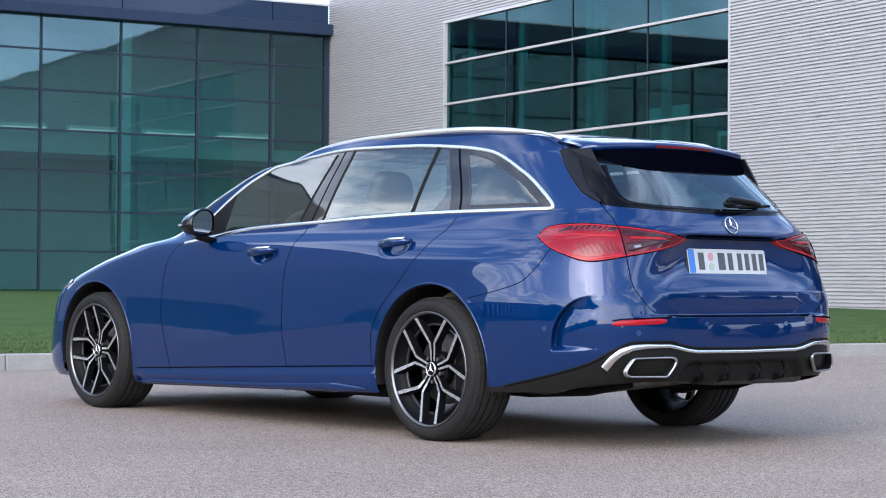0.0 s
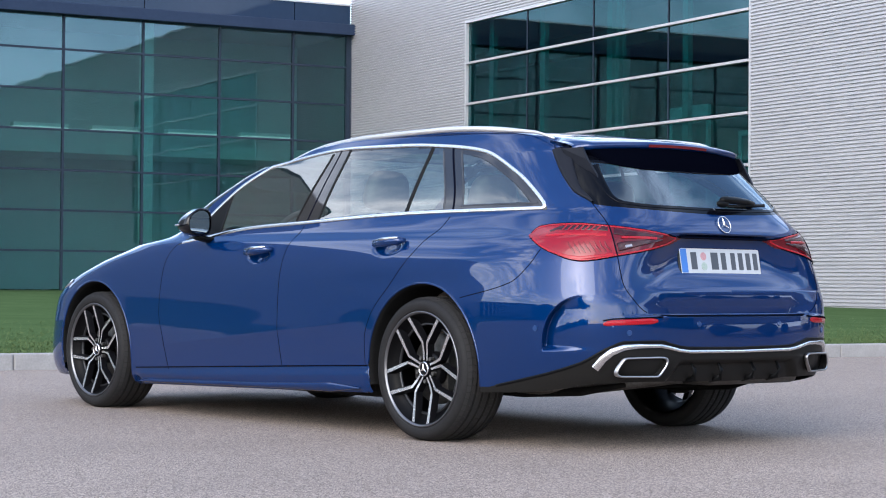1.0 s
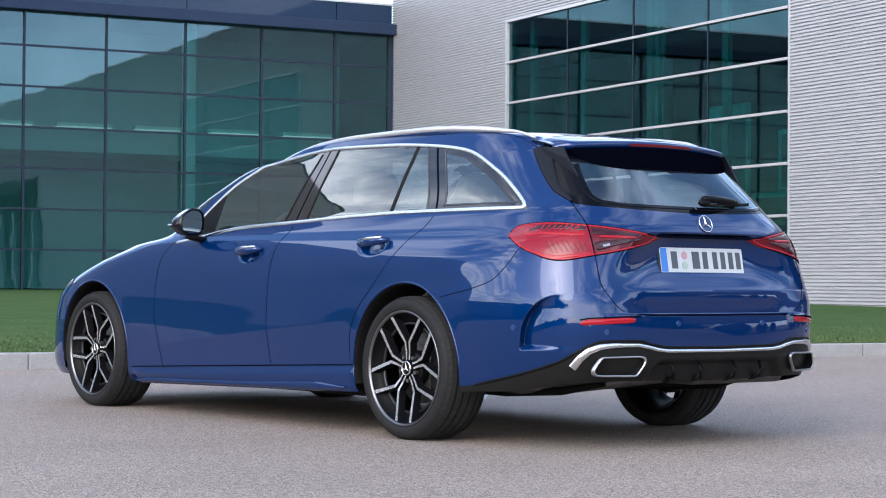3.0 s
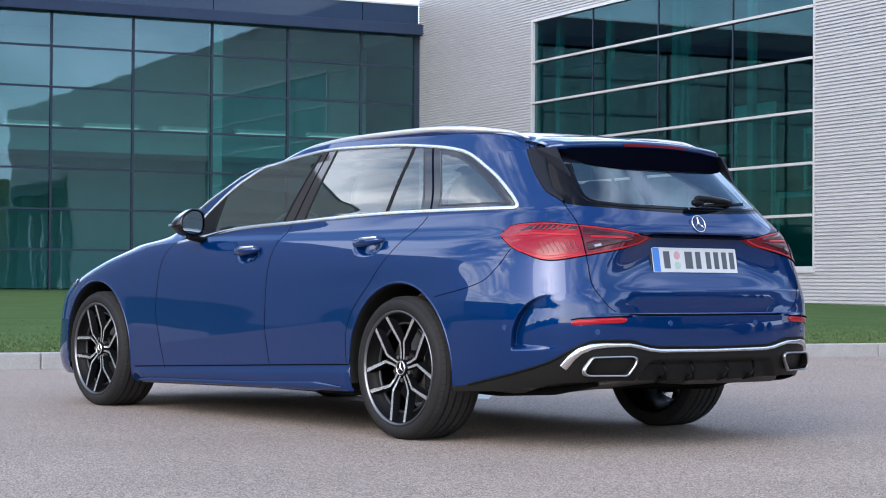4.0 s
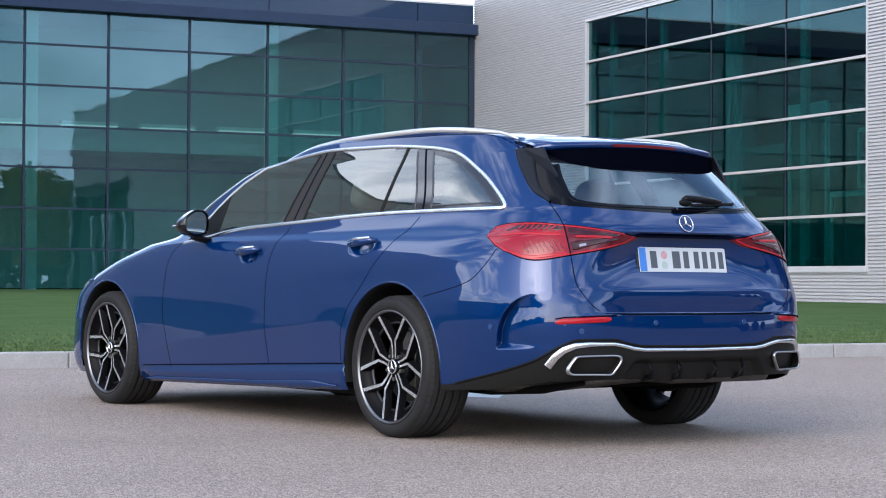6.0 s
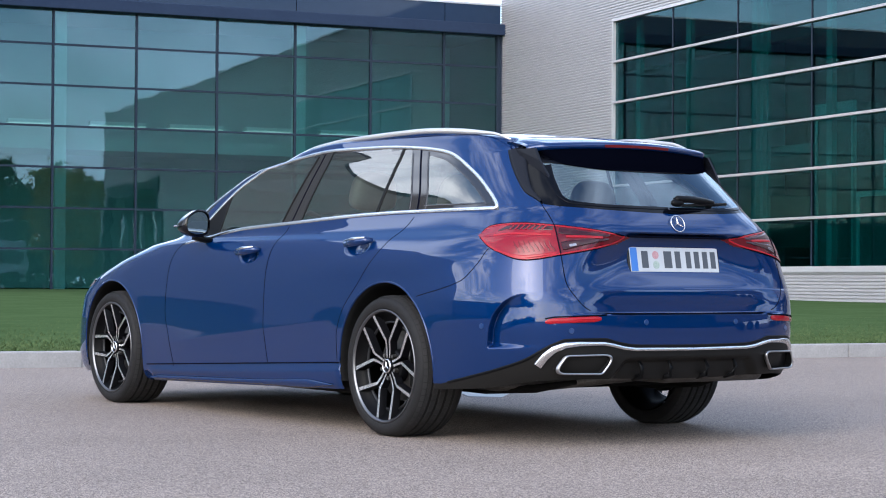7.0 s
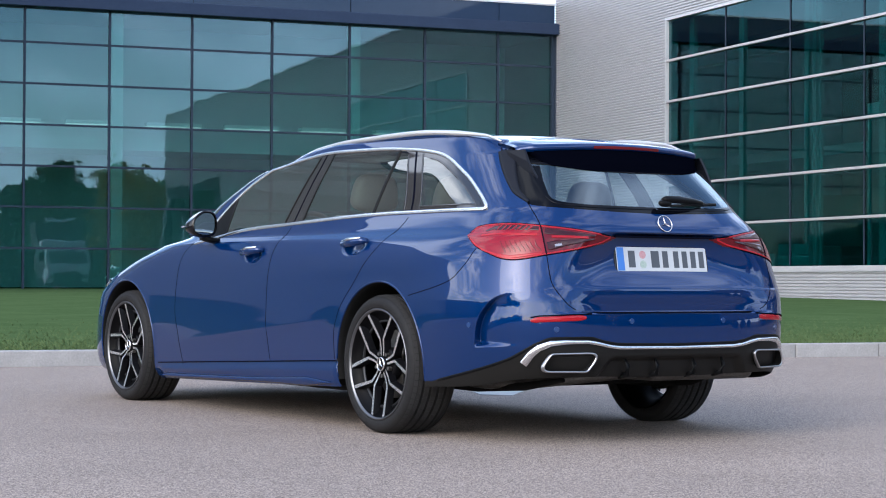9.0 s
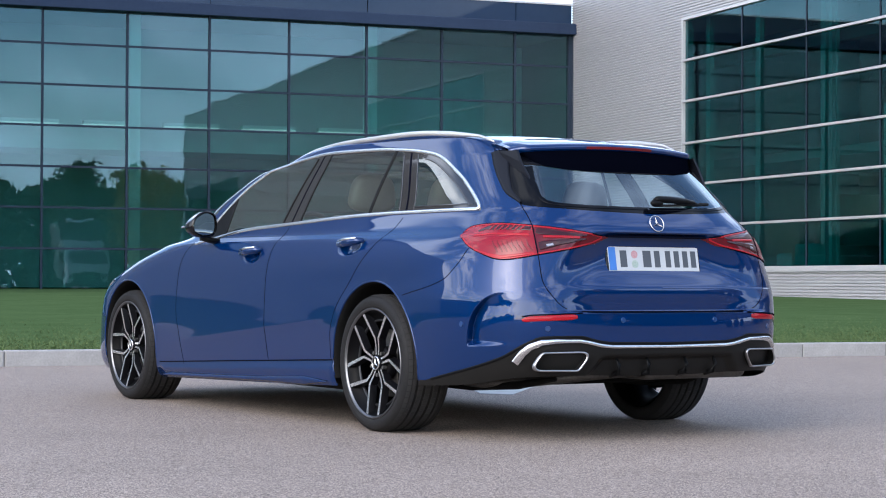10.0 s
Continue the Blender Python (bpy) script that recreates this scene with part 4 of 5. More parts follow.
# bright window surround
p0, pc, p1 = (.548, float(belt(.548)) + .009), (.580, 1.0365), (.552, float(window_top(.552)) - .011)
bend = [tuple(p0[a] * (1 - t) ** 2 + pc[a] * 2 * t * (1 - t) + p1[a] * t * t for a in (0, 1)) for t in np.linspace(0, 1, 9)]
ribbon("window_trim", "s", [(-2.03, .912)] + along(lambda x: belt(x) + .009, -1.95, .54, 40) + bend
       + along(lambda x: window_top(x) - .011, .545, -2.0, 90), .019, .006, CHROME, car, label="satin chrome window trim", step=.012)
ribbon("glass_frit", "d", along(lambda d: clear_foot(d) - .005, .172, 1.0, 80), .016, .0006, FRIT, car, lift_off=.0012, widths=((0, .06, .16, 1), (.060, .040, .018, .016)))
ribbon("glass_frit", "d", along(lambda d: clear_top(d) + .008, .08, .78, 60), .018, .0006, FRIT, car, lift_off=.0012)
for f_ in (lambda z: door_rear(z) + .058, lambda z: door_rear(z) - .063):
    ribbon("glass_frit", "s", along(f_, 1.045, 1.318, axis="z"), .010, .0006, SIDE_FRIT, car, lift_off=.0012)
ribbon("glass_frit", "s", along(lambda x: window_top(x + .034) - .034, .02, .50, 40), .010, .0006, SIDE_FRIT, car, lift_off=.0012)
ribbon("glass_frit", "s", along(lambda x: belt(x) + .034, .05, .52, 20), .008, .0006, SIDE_FRIT, car, lift_off=.0012)
ribbon("sail_edge", "s", [(-1.74, .968), (-1.74, 1.155)], .014, .003, BLACK_TRIM, car)
ribbon("window_divider", "s", along(divider, 1.035, 1.35, axis="z"), .020, .005, BLACK_TRIM, car)
ribbon("pillar_gap", "s", along(door_mid, 1.0, 1.36, axis="z"), .008, .002, GAP, car)
ribbon("pillar_gap", "s", along(door_rear, 1.03, 1.336, axis="z"), .010, .003, GAP, car)
ribbon("pillar_strip", "s", along(lambda z: win_r(z) + .006, 1.015, 1.35, axis="z"), .014, .004, BLACK_TRIM, car)
ribbon("pillar_strip", "s", along(lambda z: win_f(z) - .006, 1.01, 1.34, axis="z"), .012, .004, BLACK_TRIM, car)

# arch edges and liners
for wx in (0.0, -WHEELBASE):
    for side in (1, -1):
        verts, faces = [], []
        m = 60
        for i in range(m + 1):
            a = radians(-11 + 204 * i / m)
            px, pz = wx + ARCH * math.cos(a), HUB_Z + ARCH * math.sin(a)
            pz = max(pz, .135)
            py = -float(flank(px, pz).y)
            for off, rr in ((.000, 0), (-.004, -.006), (-.03, -.010), (-.34, -.004)):
                verts.append((wx + (ARCH + rr) * math.cos(a), -(py + off) * side, max(HUB_Z + (ARCH + rr) * math.sin(a), .13)))
        for i in range(m):
            for k in range(3):
                faces.append((i * 4 + k, i * 4 + k + 1, i * 4 + k + 5, i * 4 + k + 4))
        part("arch_liner", mesh_from("arch_liner", verts, faces, UNDER, True), None, car, "black wheel arch liner")
        verts, faces = revolve([(.02, -.55 * side), (ARCH + .01, -.55 * side)], 40)
        verts = [(v[0] + wx, v[1], max(v[2] + HUB_Z, .25)) for v in verts]
        part("arch_liner", mesh_from("arch_liner", verts, faces, UNDER), None, car)

# roof rails
rail_z = curve([(-1.43, 1.336), (-1.32, 1.361), (-1.1, 1.395), (-.79, 1.416), (-.2, 1.424), (.346, 1.387), (.47, 1.353)])
for side in (1, -1):
    pts = [(x, -side * (.592 - .01 * (x + .4) ** 2 - .05 * float(smooth((x + .3) / .8))), float(rail_z(x))) for x in np.linspace(-1.43, .47, 50)]
    v, f = tube(pts, [.004 + .0088 * min(1, 6 * min(i, 49 - i) / 49) for i in range(50)], 12, flat=1.05)
    part("roof_rail", mesh_from("roof_rail", v, f, RAIL, True), None, car, "satin silver roof rail")
    v, f = tube([(x, y + .004 * side, z - .016) for x, y, z in pts[3:-4]], [.009 * min(1, .2 + 6 * min(i, 42 - i) / 42) for i in range(43)], 8, flat=1.3)
    part("rail_foot", mesh_from("rail_foot", v, f, PAINT, True), None, car)

# spoiler over the rear window, with the high brake light
shell_x, shell_y, shell_z = (A[60:, NF1 + NF2:].ravel() for A in (GX, GY, GZ))


def shell_top(x, y):
    """Height of the roof shell under a place, from the nearest points."""
    q = (shell_x - x) ** 2 + (shell_y - abs(y)) ** 2 + np.where(shell_z < 1.25, 1, 0)
    near = np.argsort(q)[:6]
    w = 1 / (q[near] + 1e-5)
    return float((shell_z[near] * w).sum() / w.sum())


verts, faces = [], []
ys = np.linspace(-.528, .528, 61)
edge_z = np.array([shell_top(.437, y) for y in ys])
edge_z = np.convolve(np.pad(edge_z, 2, "edge"), np.ones(5) / 5, "valid")
for y, zb in zip(ys, edge_z):
    te, zt = .728 - .34 * y * y, 1.340 - .075 * y * y
    e = float(smooth((abs(y) - .47) / .096))
    te, lip = te * (1 - e) + .545 * e, 1 - .6 * e
    zt, zb = min(zt * (1 - e) + 1.310 * e, zb - .006), zb + .003
    run = te - .457
    for px, pz in ((.430, zb - .025), (.437, zb), (.437 + .4 * run, zb + .3 * (zt + .008 - zb)), (.437 + .75 * run, zb + .66 * (zt + .008 - zb)), (te - .02, zt + .008),
                   (te, zt), (te - .004, zt - .022 * lip), (te - .05, zt - .034 * lip), (min(.50, te - .05), zt - .055 * lip)):
        verts.append((px, y, pz))
for i in range(len(ys) - 1):
    for k in range(8):
        a = i * 9 + k
        faces.append((a, a + 1, a + 10, a + 9))
faces += [tuple(range(9)), tuple(len(verts) - 1 - k for k in range(9))]
ribbon("spoiler_fin", "d", along(lambda z: glass_seam(z) + .006 + .042 * (z - 1.05) / .26, 1.06, 1.309, axis="z"), .05, .009, FIN, car, label="satin black fin beside the rear window", widths=((0, .25, 1), (.010, .040, .096)))
spoiler = part("spoiler", mesh_from("spoiler", verts, faces, PAINT, True), None, car)
# blades that carry the spoiler's ends, standing proud of the glass
front = [(.53, .55, 1.306), (.575, .540, 1.25), (.640, .524, 1.19), (.720, .510, 1.145)]
rear = [(.632, .524, 1.306), (.668, .526, 1.25), (.712, .518, 1.19), (.737, .510, 1.145)]
for side in (-1, 1):
    verts, faces = [], []
    for a, b in zip(front, rear):
        for (px, py, pz), inset in ((a, 0), (b, 0), (b, .012), (a, .012)):
            verts.append((px, (py - inset) * side, pz))
    for i in range(len(front) - 1):
        for k in range(4):
            faces.append((4 * i + k, 4 * i + (k + 1) % 4, 4 * i + 4 + (k + 1) % 4, 4 * i + 4 + k))
    faces += [(0, 1, 2, 3), (15, 14, 13, 12)]
    part("spoiler_blade", mesh_from("spoiler_blade", verts, faces, FIN), None, spoiler, "satin black blade at the spoiler's end")
# the black wedge under the spoiler, from its lip down onto the glass
verts, faces = [], []
wy = np.linspace(-.538, .538, 51)
for y in wy:
    te, zt = .728 - .34 * y * y, 1.340 - .075 * y * y
    e = float(smooth((abs(y) - .47) / .096))
    zg = float(1.214 + .022 * smooth((abs(y) - .25) / .25) + .080 * smooth((abs(y) - .41) / .125))
    n = float(squareness(zg))
    xg = float(tail_x(zg)) * max(1 - (abs(y) / float(width_at(.6, zg))) ** n, 0) ** (1 / n) + .004
    top = Vector((te * (1 - e) + .535 * e - .016, y, zt - .018))
    foot = Vector((xg, y, float(zg)))
    for k in range(6):
        t = k / 5
        p = top.lerp(foot, t)
        verts.append((p.x + .012 * math.sin(math.pi * t), y, p.z))
for i in range(len(wy) - 1):
    for k in range(5):
        a = i * 6 + k
        faces.append((a, a + 1, a + 7, a + 6))
part("spoiler_wedge", mesh_from("spoiler_wedge", verts, faces, WEDGE, True), None, spoiler, "black wedge under the spoiler")
verts, faces = [], []
for y in np.linspace(-.19, .19, 20):
    te, zt = .728 - .34 * y * y, 1.340 - .075 * y * y
    for px, pz in ((te - .01, zt - .004), (te + .003, zt - .006), (te, zt - .018), (te - .012, zt - .020)):
        verts.append((px, y, pz))
for i in range(19):
    for k in range(3):
        a = i * 4 + k
        faces.append((a, a + 1, a + 5, a + 4))
part("brake_light", mesh_from("brake_light", verts, faces, MID_RED), None, spoiler, "red high brake light")

# bright strip and exhaust trims on the valance
strip = [(.20, .356), (.245, .395), (.297, .425), (.365, .444), (.45, .450), (.585, .450), (.64, .442), (.70, .430), (.76, .424), (1.0895, .421)]
ribbon("valance_strip", "d", strip, .017, .010, CHROME, car, label="satin chrome strip across the valance",
       widths=((0, .10, .22, .35, 1), (.036, .034, .025, .017, .014)))
ribbon("valance_edge", "d", along(lambda d: valance_top(d) - .003, -.40, 1.0895, 90), .012, .003, BLACK_TRIM, car)


def exhaust(side):
    """A rounded, slanting surround: outer bevel, bright face, dark throat."""
    cs = [Vector(c) for c in ((1.094, -.432, .404), (1.036, -.660, .400), (1.006, -.708, .322), (1.074, -.497, .320))]
    mid = sum(cs, Vector()) / 4

    def ring(inset, dx):
        out = []
        for i in range(4):
            p, a, b = cs[i], cs[i - 1], cs[(i + 1) % 4]
            ua, ub = (a - p).normalized(), (b - p).normalized()
            half = math.acos(max(-1, min(1, ua.dot(ub)))) / 2
            c = p + (ua + ub).normalized() * (inset / math.sin(half))
            r = max(.030 - inset, .010) / math.tan(half)
            p0, p1 = c + ua * r, c + ub * r
            for k in range(7):
                t = k / 6
                out.append(p0 * (1 - t) ** 2 + c * (2 * t * (1 - t)) + p1 * t * t + Vector((dx, 0, 0)))
        return out
    rings = [ring(-.003, -.012), ring(-.003, .002), ring(-.001, .005), ring(.003, .005), ring(.005, .001), ring(.010, -.15)]
    n = len(rings[0])
    verts = [(v.x, v.y * side, v.z) for r in rings[:5] for v in r]
    faces = [(r * n + i, r * n + (i + 1) % n, (r + 1) * n + (i + 1) % n, (r + 1) * n + i) for r in range(4) for i in range(n)]
    trim = part("exhaust_trim", mesh_from("exhaust_trim", verts, faces, DARK_CHROME, True), None, car, "chrome exhaust surround")
    inner = [(v.x, v.y * side, v.z) for v in rings[4] + rings[5]]
    part("exhaust_throat", mesh_from("exhaust_throat", inner, [(i, (i + 1) % n, n + (i + 1) % n, n + i) for i in range(n)] + [tuple(range(n, 2 * n))], UNDER), None, trim)


exhaust(1), exhaust(-1)
for y in (-.27, -.105, .105, .27):
    v, f = tube([(1.01, y, .294), (1.066, y * 1.01, .308), (1.076, y * 1.02, .340), (1.060, y * 1.03, .368), (1.03, y * 1.03, .384)], [.012, .013, .010, .006, .002], 10)
    part("diffuser_fin", mesh_from("diffuser_fin", v, f, BLACK_TRIM, True), None, car)

# underbody, silencer and pipes
part("underbody", boxed(-3.45, -2.45, -.52, .52, .17, .60, .03), UNDER, car)
part("underbody", boxed(-2.45, -.42, -.80, .80, .17, .32, .03), UNDER, car)
part("underbody", boxed(-.42, .42, -.52, .52, .22, .60, .03), UNDER, car)
part("underbody", boxed(.42, .84, -.60, .60, .30, .58, .03), UNDER, car)
part("undertray", boxed(.36, .92, -.62, .62, .305, .335, .01), UNDER, car)
b = boxed(.52, .93, -.02, .60, .262, .36)
bmesh.ops.bevel(b, geom=b.edges[:], offset=.045, segments=4, profile=.6, affect="EDGES")
part("silencer", b, STEEL, car, "weathered steel silencer", True)
for pts_, r_ in (([(-.3, -.30, .24), (.05, -.50, .236), (.36, -.52, .240), (.62, -.46, .252), (.78, -.22, .285), (.80, .02, .30)], .026),
                 ([(-.3, .20, .24), (.2, .26, .26), (.55, .28, .30)], .028)):
    v, f = tube(pts_, r_, 12)
    part("exhaust_pipe", mesh_from("exhaust_pipe", v, f, STEEL, True), None, car)
for side in (1, -1):
    v, f = tube([(-.35, -.50 * side, .235), (-.05, -.52 * side, .222), (.25, -.50 * side, .216), (.60, -.49 * side, .236), (.80, -.42 * side, .272)], [.020, .024, .024, .022, .012], 10, flat=.9)
    part("side_member", mesh_from("side_member", v, f, UNDER, True), None, car)
part("heat_shield", boxed(.40, .80, -.66, -.36, .285, .300, .004), STEEL, car)
for side in (1, -1):
    v, f = tube([(-.02, -.66 * side, .215), (.10, -.45 * side, .235), (.16, -.20 * side, .27)], [.022, .026, .022], 10, flat=.7)
    part("suspension_arm", mesh_from("suspension_arm", v, f, UNDER, True), None, car)

# reflectors and parking sensors
ribbon("reflector", "d", [(.245, .541), (.30, .547), (.57, .556)], .026, .0025, BRIGHT_RED, car, label="red rear reflector", widths=((0, .07, .9, 1), (.009, .023, .026, .012)))
ribbon("reflector_frame", "d", [(.245, .556), (.30, .563), (.60, .572)], .006, .004, GAP, car)
for kind, u, z in (("d", -.158, .520), ("d", .825, .540), ("d", .40, .505)):
    p, n = on_shell(kind, u, z)
    for side in (1, -1):
        b = bmesh.new()
        bmesh.ops.create_cone(b, cap_ends=True, segments=20, radius1=.013, radius2=.011, depth=.006,
                              matrix=Matrix.Translation((p.x + .001 * n.x, (p.y + .001 * n.y) * side, p.z)) @ Vector((n.x, n.y * side, n.z)).to_track_quat("Z", "Y").to_matrix().to_4x4())
        part("parking_sensor", b, SENSOR, car)

# star badge
p, n = Vector((.992, 0, .973)), Vector((.93, 0, .36)).normalized()
bm_m = Matrix.Translation(p) @ n.to_track_quat("Z", "Y").to_matrix().to_4x4()
v, f = [], []
for i in range(48):
    a = 2 * math.pi * i / 48
    for k in range(8):
        b = 2 * math.pi * k / 8
        r = .0385 + .0025 * math.cos(b)
        v.append(bm_m @ Vector((r * math.cos(a), r * math.sin(a), .003 + .003 * math.sin(b))))
for i in range(48):
    for k in range(8):
        f.append((i * 8 + k, ((i + 1) % 48) * 8 + k, ((i + 1) % 48) * 8 + (k + 1) % 8, i * 8 + (k + 1) % 8))
badge = part("badge", mesh_from("badge", v, f, CHROME, True), None, car, "round chrome badge")
up = (bm_m.inverted().to_3x3() @ Vector((0, 0, 1)))
a0 = math.atan2(up.y, up.x)
for k in range(3):
    a = a0 + k * 2 * math.pi / 3
    tip, l, r = (.038 * math.cos(a), .038 * math.sin(a)), (.0038 * math.cos(a + 1.05), .0038 * math.sin(a + 1.05)), (.0038 * math.cos(a - 1.05), .0038 * math.sin(a - 1.05))
    v = [bm_m @ Vector(q) for q in ((*tip, .003), (*l, .001), (0, 0, .008), (*r, .001))]
    part("badge_ray", mesh_from("badge_ray", v, [(0, 1, 2), (0, 2, 3)], CHROME), None, badge)

# rear wiper
b = bmesh.new()
bmesh.ops.create_uvsphere(b, u_segments=20, v_segments=12, radius=1, matrix=Matrix.Translation((.958, .030, 1.068)) @ Matrix.Diagonal((.020, .036, .018, 1)))
wiper = part("rear_wiper", b, BLACK_TRIM, car, "black rear wiper", True)
v, f = tube([(.962, .012, 1.083), (.962, .030, 1.085), (.952, .12, 1.085), (.936, .21, 1.081), (.918, .275, 1.076), (.910, .295, 1.074)], [.010, .019, .020, .018, .014, .006], 12, flat=.85)
part("wiper_arm", mesh_from("wiper_arm", v, f, BLACK_TRIM, True), None, wiper)
v, f = tube([(.955, .02, 1.056), (.940, .16, 1.062), (.912, .29, 1.069), (.893, .385, 1.074)], .0065, 6)
part("wiper_blade", mesh_from("wiper_blade", v, f, RUBBER, True), None, wiper)

# number plate: 520 x 110 mm
plate_m = Matrix.Translation((.974, 0, .813)) @ Matrix.Rotation(radians(90), 4, "Z") @ Matrix.Rotation(radians(80), 4, "X")
plate = empty("number_plate", plate_m)
plate.parent = car
part("plate_base", boxed(-.268, .268, -.060, .060, -.022, -.001, .004), BLACK_GLOSS, plate)
part("plate_sheet", boxed(-.260, .260, -.055, .055, -.001, .0015, .001), PLATE, plate, "white number plate with dark characters")
part("plate_band", boxed(-.257, -.218, -.0525, .0525, .0005, .0022), PLATE_BLUE, plate)
for x0, x1 in ((-.200, -.150), (-.070, -.012), (-.004, .040), (.060, .102), (.110, .152), (.160, .202), (.208, .250)):
    for z0, z1 in ((-.038, .038),):
        part("plate_bar", boxed(x0 + .006, x1 - .006, z0, z1, .0005, .0024), INK, plate)
for y, m_ in ((.020, STICKER_R), (-.024, STICKER_G)):
    b = bmesh.new()
    bmesh.ops.create_cone(b, cap_ends=True, segments=28, radius1=.018, radius2=.018, depth=.002, matrix=Matrix.Translation((-.112, y, .0022)))
    part("plate_sticker", b, m_, plate)
part("handle_lip", boxed(.955, 1.003, -.285, .285, .908, .917, .003), GAP, car)


# door handles
def handle(x, z, side):
    p = flank(x, z, ())
    v, f = tube([(x - .115, (p.y + .006) * side, z - .006), (x - .09, (p.y - .020) * side, z - .002), (x, (p.y - .033) * side, z + .004),
                 (x + .085, (p.y - .024) * side, z + .011), (x + .108, (p.y + .004) * side, z + .012)], [.008, .016, .019, .017, .008], 12, flat=1.1)
    grip = part("door_handle", mesh_from("door_handle", v, f, PAINT, True), None, car)
    v, f = tube([(x - .095, (p.y - .024) * side, z + .012), (x, (p.y - .042) * side, z + .019), (x + .092, (p.y - .032) * side, z + .025)], [.006, .011, .006], 10, flat=.8)
    part("handle_strip", mesh_from("handle_strip", v, f, CHROME, True), None, grip, "bright handle strip")


for side in (1, -1):
    for hx, hz in HANDLES:
        handle(hx, hz, side)


# mirrors
def mirror_outline(cy, cz, hw, hh, n, squeeze, sag, count=44):
    """A rounded outline, (out from the car, up), that narrows and sinks towards its outer end."""
    pts = []
    for i in range(count):
        a = 2 * math.pi * i / count
        y = hw * math.copysign(abs(math.cos(a)) ** (2 / n), math.cos(a))
        z = hh * math.copysign(abs(math.sin(a)) ** (2 / n), math.sin(a))
        o = max(-y / hw, 0)
        pts.append((cy + y, cz + z * (1 - squeeze * o) - sag * o))
    return pts


def mirror(side):
    root = empty("door_mirror", Matrix.Translation((-1.772, -.982 * side, .992)) @ Matrix.Diagonal((1, 1, .92, 1)))
    root.parent = car
    outer, inner = mirror_outline(.040, .020, .086, .079, 2.6, .40, .016), mirror_outline(.036, .024, .060, .064, 3.2, .28, .012)
    mid = (.035, .018)
    rings = [(.034, 1.10, inner), (.030, 1.22, inner), (.004, 1.0, outer), (-.04, .97, outer), (-.075, .82, outer), (-.098, .48, outer), (-.105, .05, outer)]
    n = len(outer)
    verts = [(x, (mid[0] + (p[0] - mid[0]) * k) * side, mid[1] + (p[1] - mid[1]) * k) for x, k, o in rings for p in o]
    faces = [(r * n + i, r * n + (i + 1) % n, (r + 1) * n + (i + 1) % n, (r + 1) * n + i) for r in range(len(rings) - 1) for i in range(n)]
    if side == 1:
        faces = [f[::-1] for f in faces]
    part("mirror_housing", mesh_from("mirror_housing", verts, faces, BLACK_GLOSS, True), None, root)
    verts = [(.026, p[0] * side, p[1]) for p in inner] + [(.031, p[0] * side, p[1]) for p in inner]
    faces = [tuple(range(n, 2 * n)), tuple(range(n))] + [(i, (i + 1) % n, n + (i + 1) % n, n + i) for i in range(n)]
    part("mirror_glass", mesh_from("mirror_glass", verts, faces, MIRROR), None, root, "mirror glass")
    v, f = tube([(-.02, .05 * side, -.055), (-.02, .10 * side, -.070), (-.03, .17 * side, -.075)], [.04, .036, .034], 12, flat=.5)
    part("mirror_arm", mesh_from("mirror_arm", v, f, BLACK_TRIM, True), None, root)
    v, f = tube([(-.005, -.066 * side, .006), (-.04, -.064 * side, .004), (-.075, -.040 * side, .004)], [.004, .006, .004], 8)
    part("indicator", mesh_from("indicator", v, f, CLEAR_LENS, True), None, root, "slim clear indicator")


mirror(1), mirror(-1)

# headlamp ends that wrap into the wings
ribbon("headlamp", "s", [(-3.42, .665), (-3.30, .690), (-3.17, .705)], .055, .006, CLEAR_LENS, car, label="clear headlamp lens", taper=True)


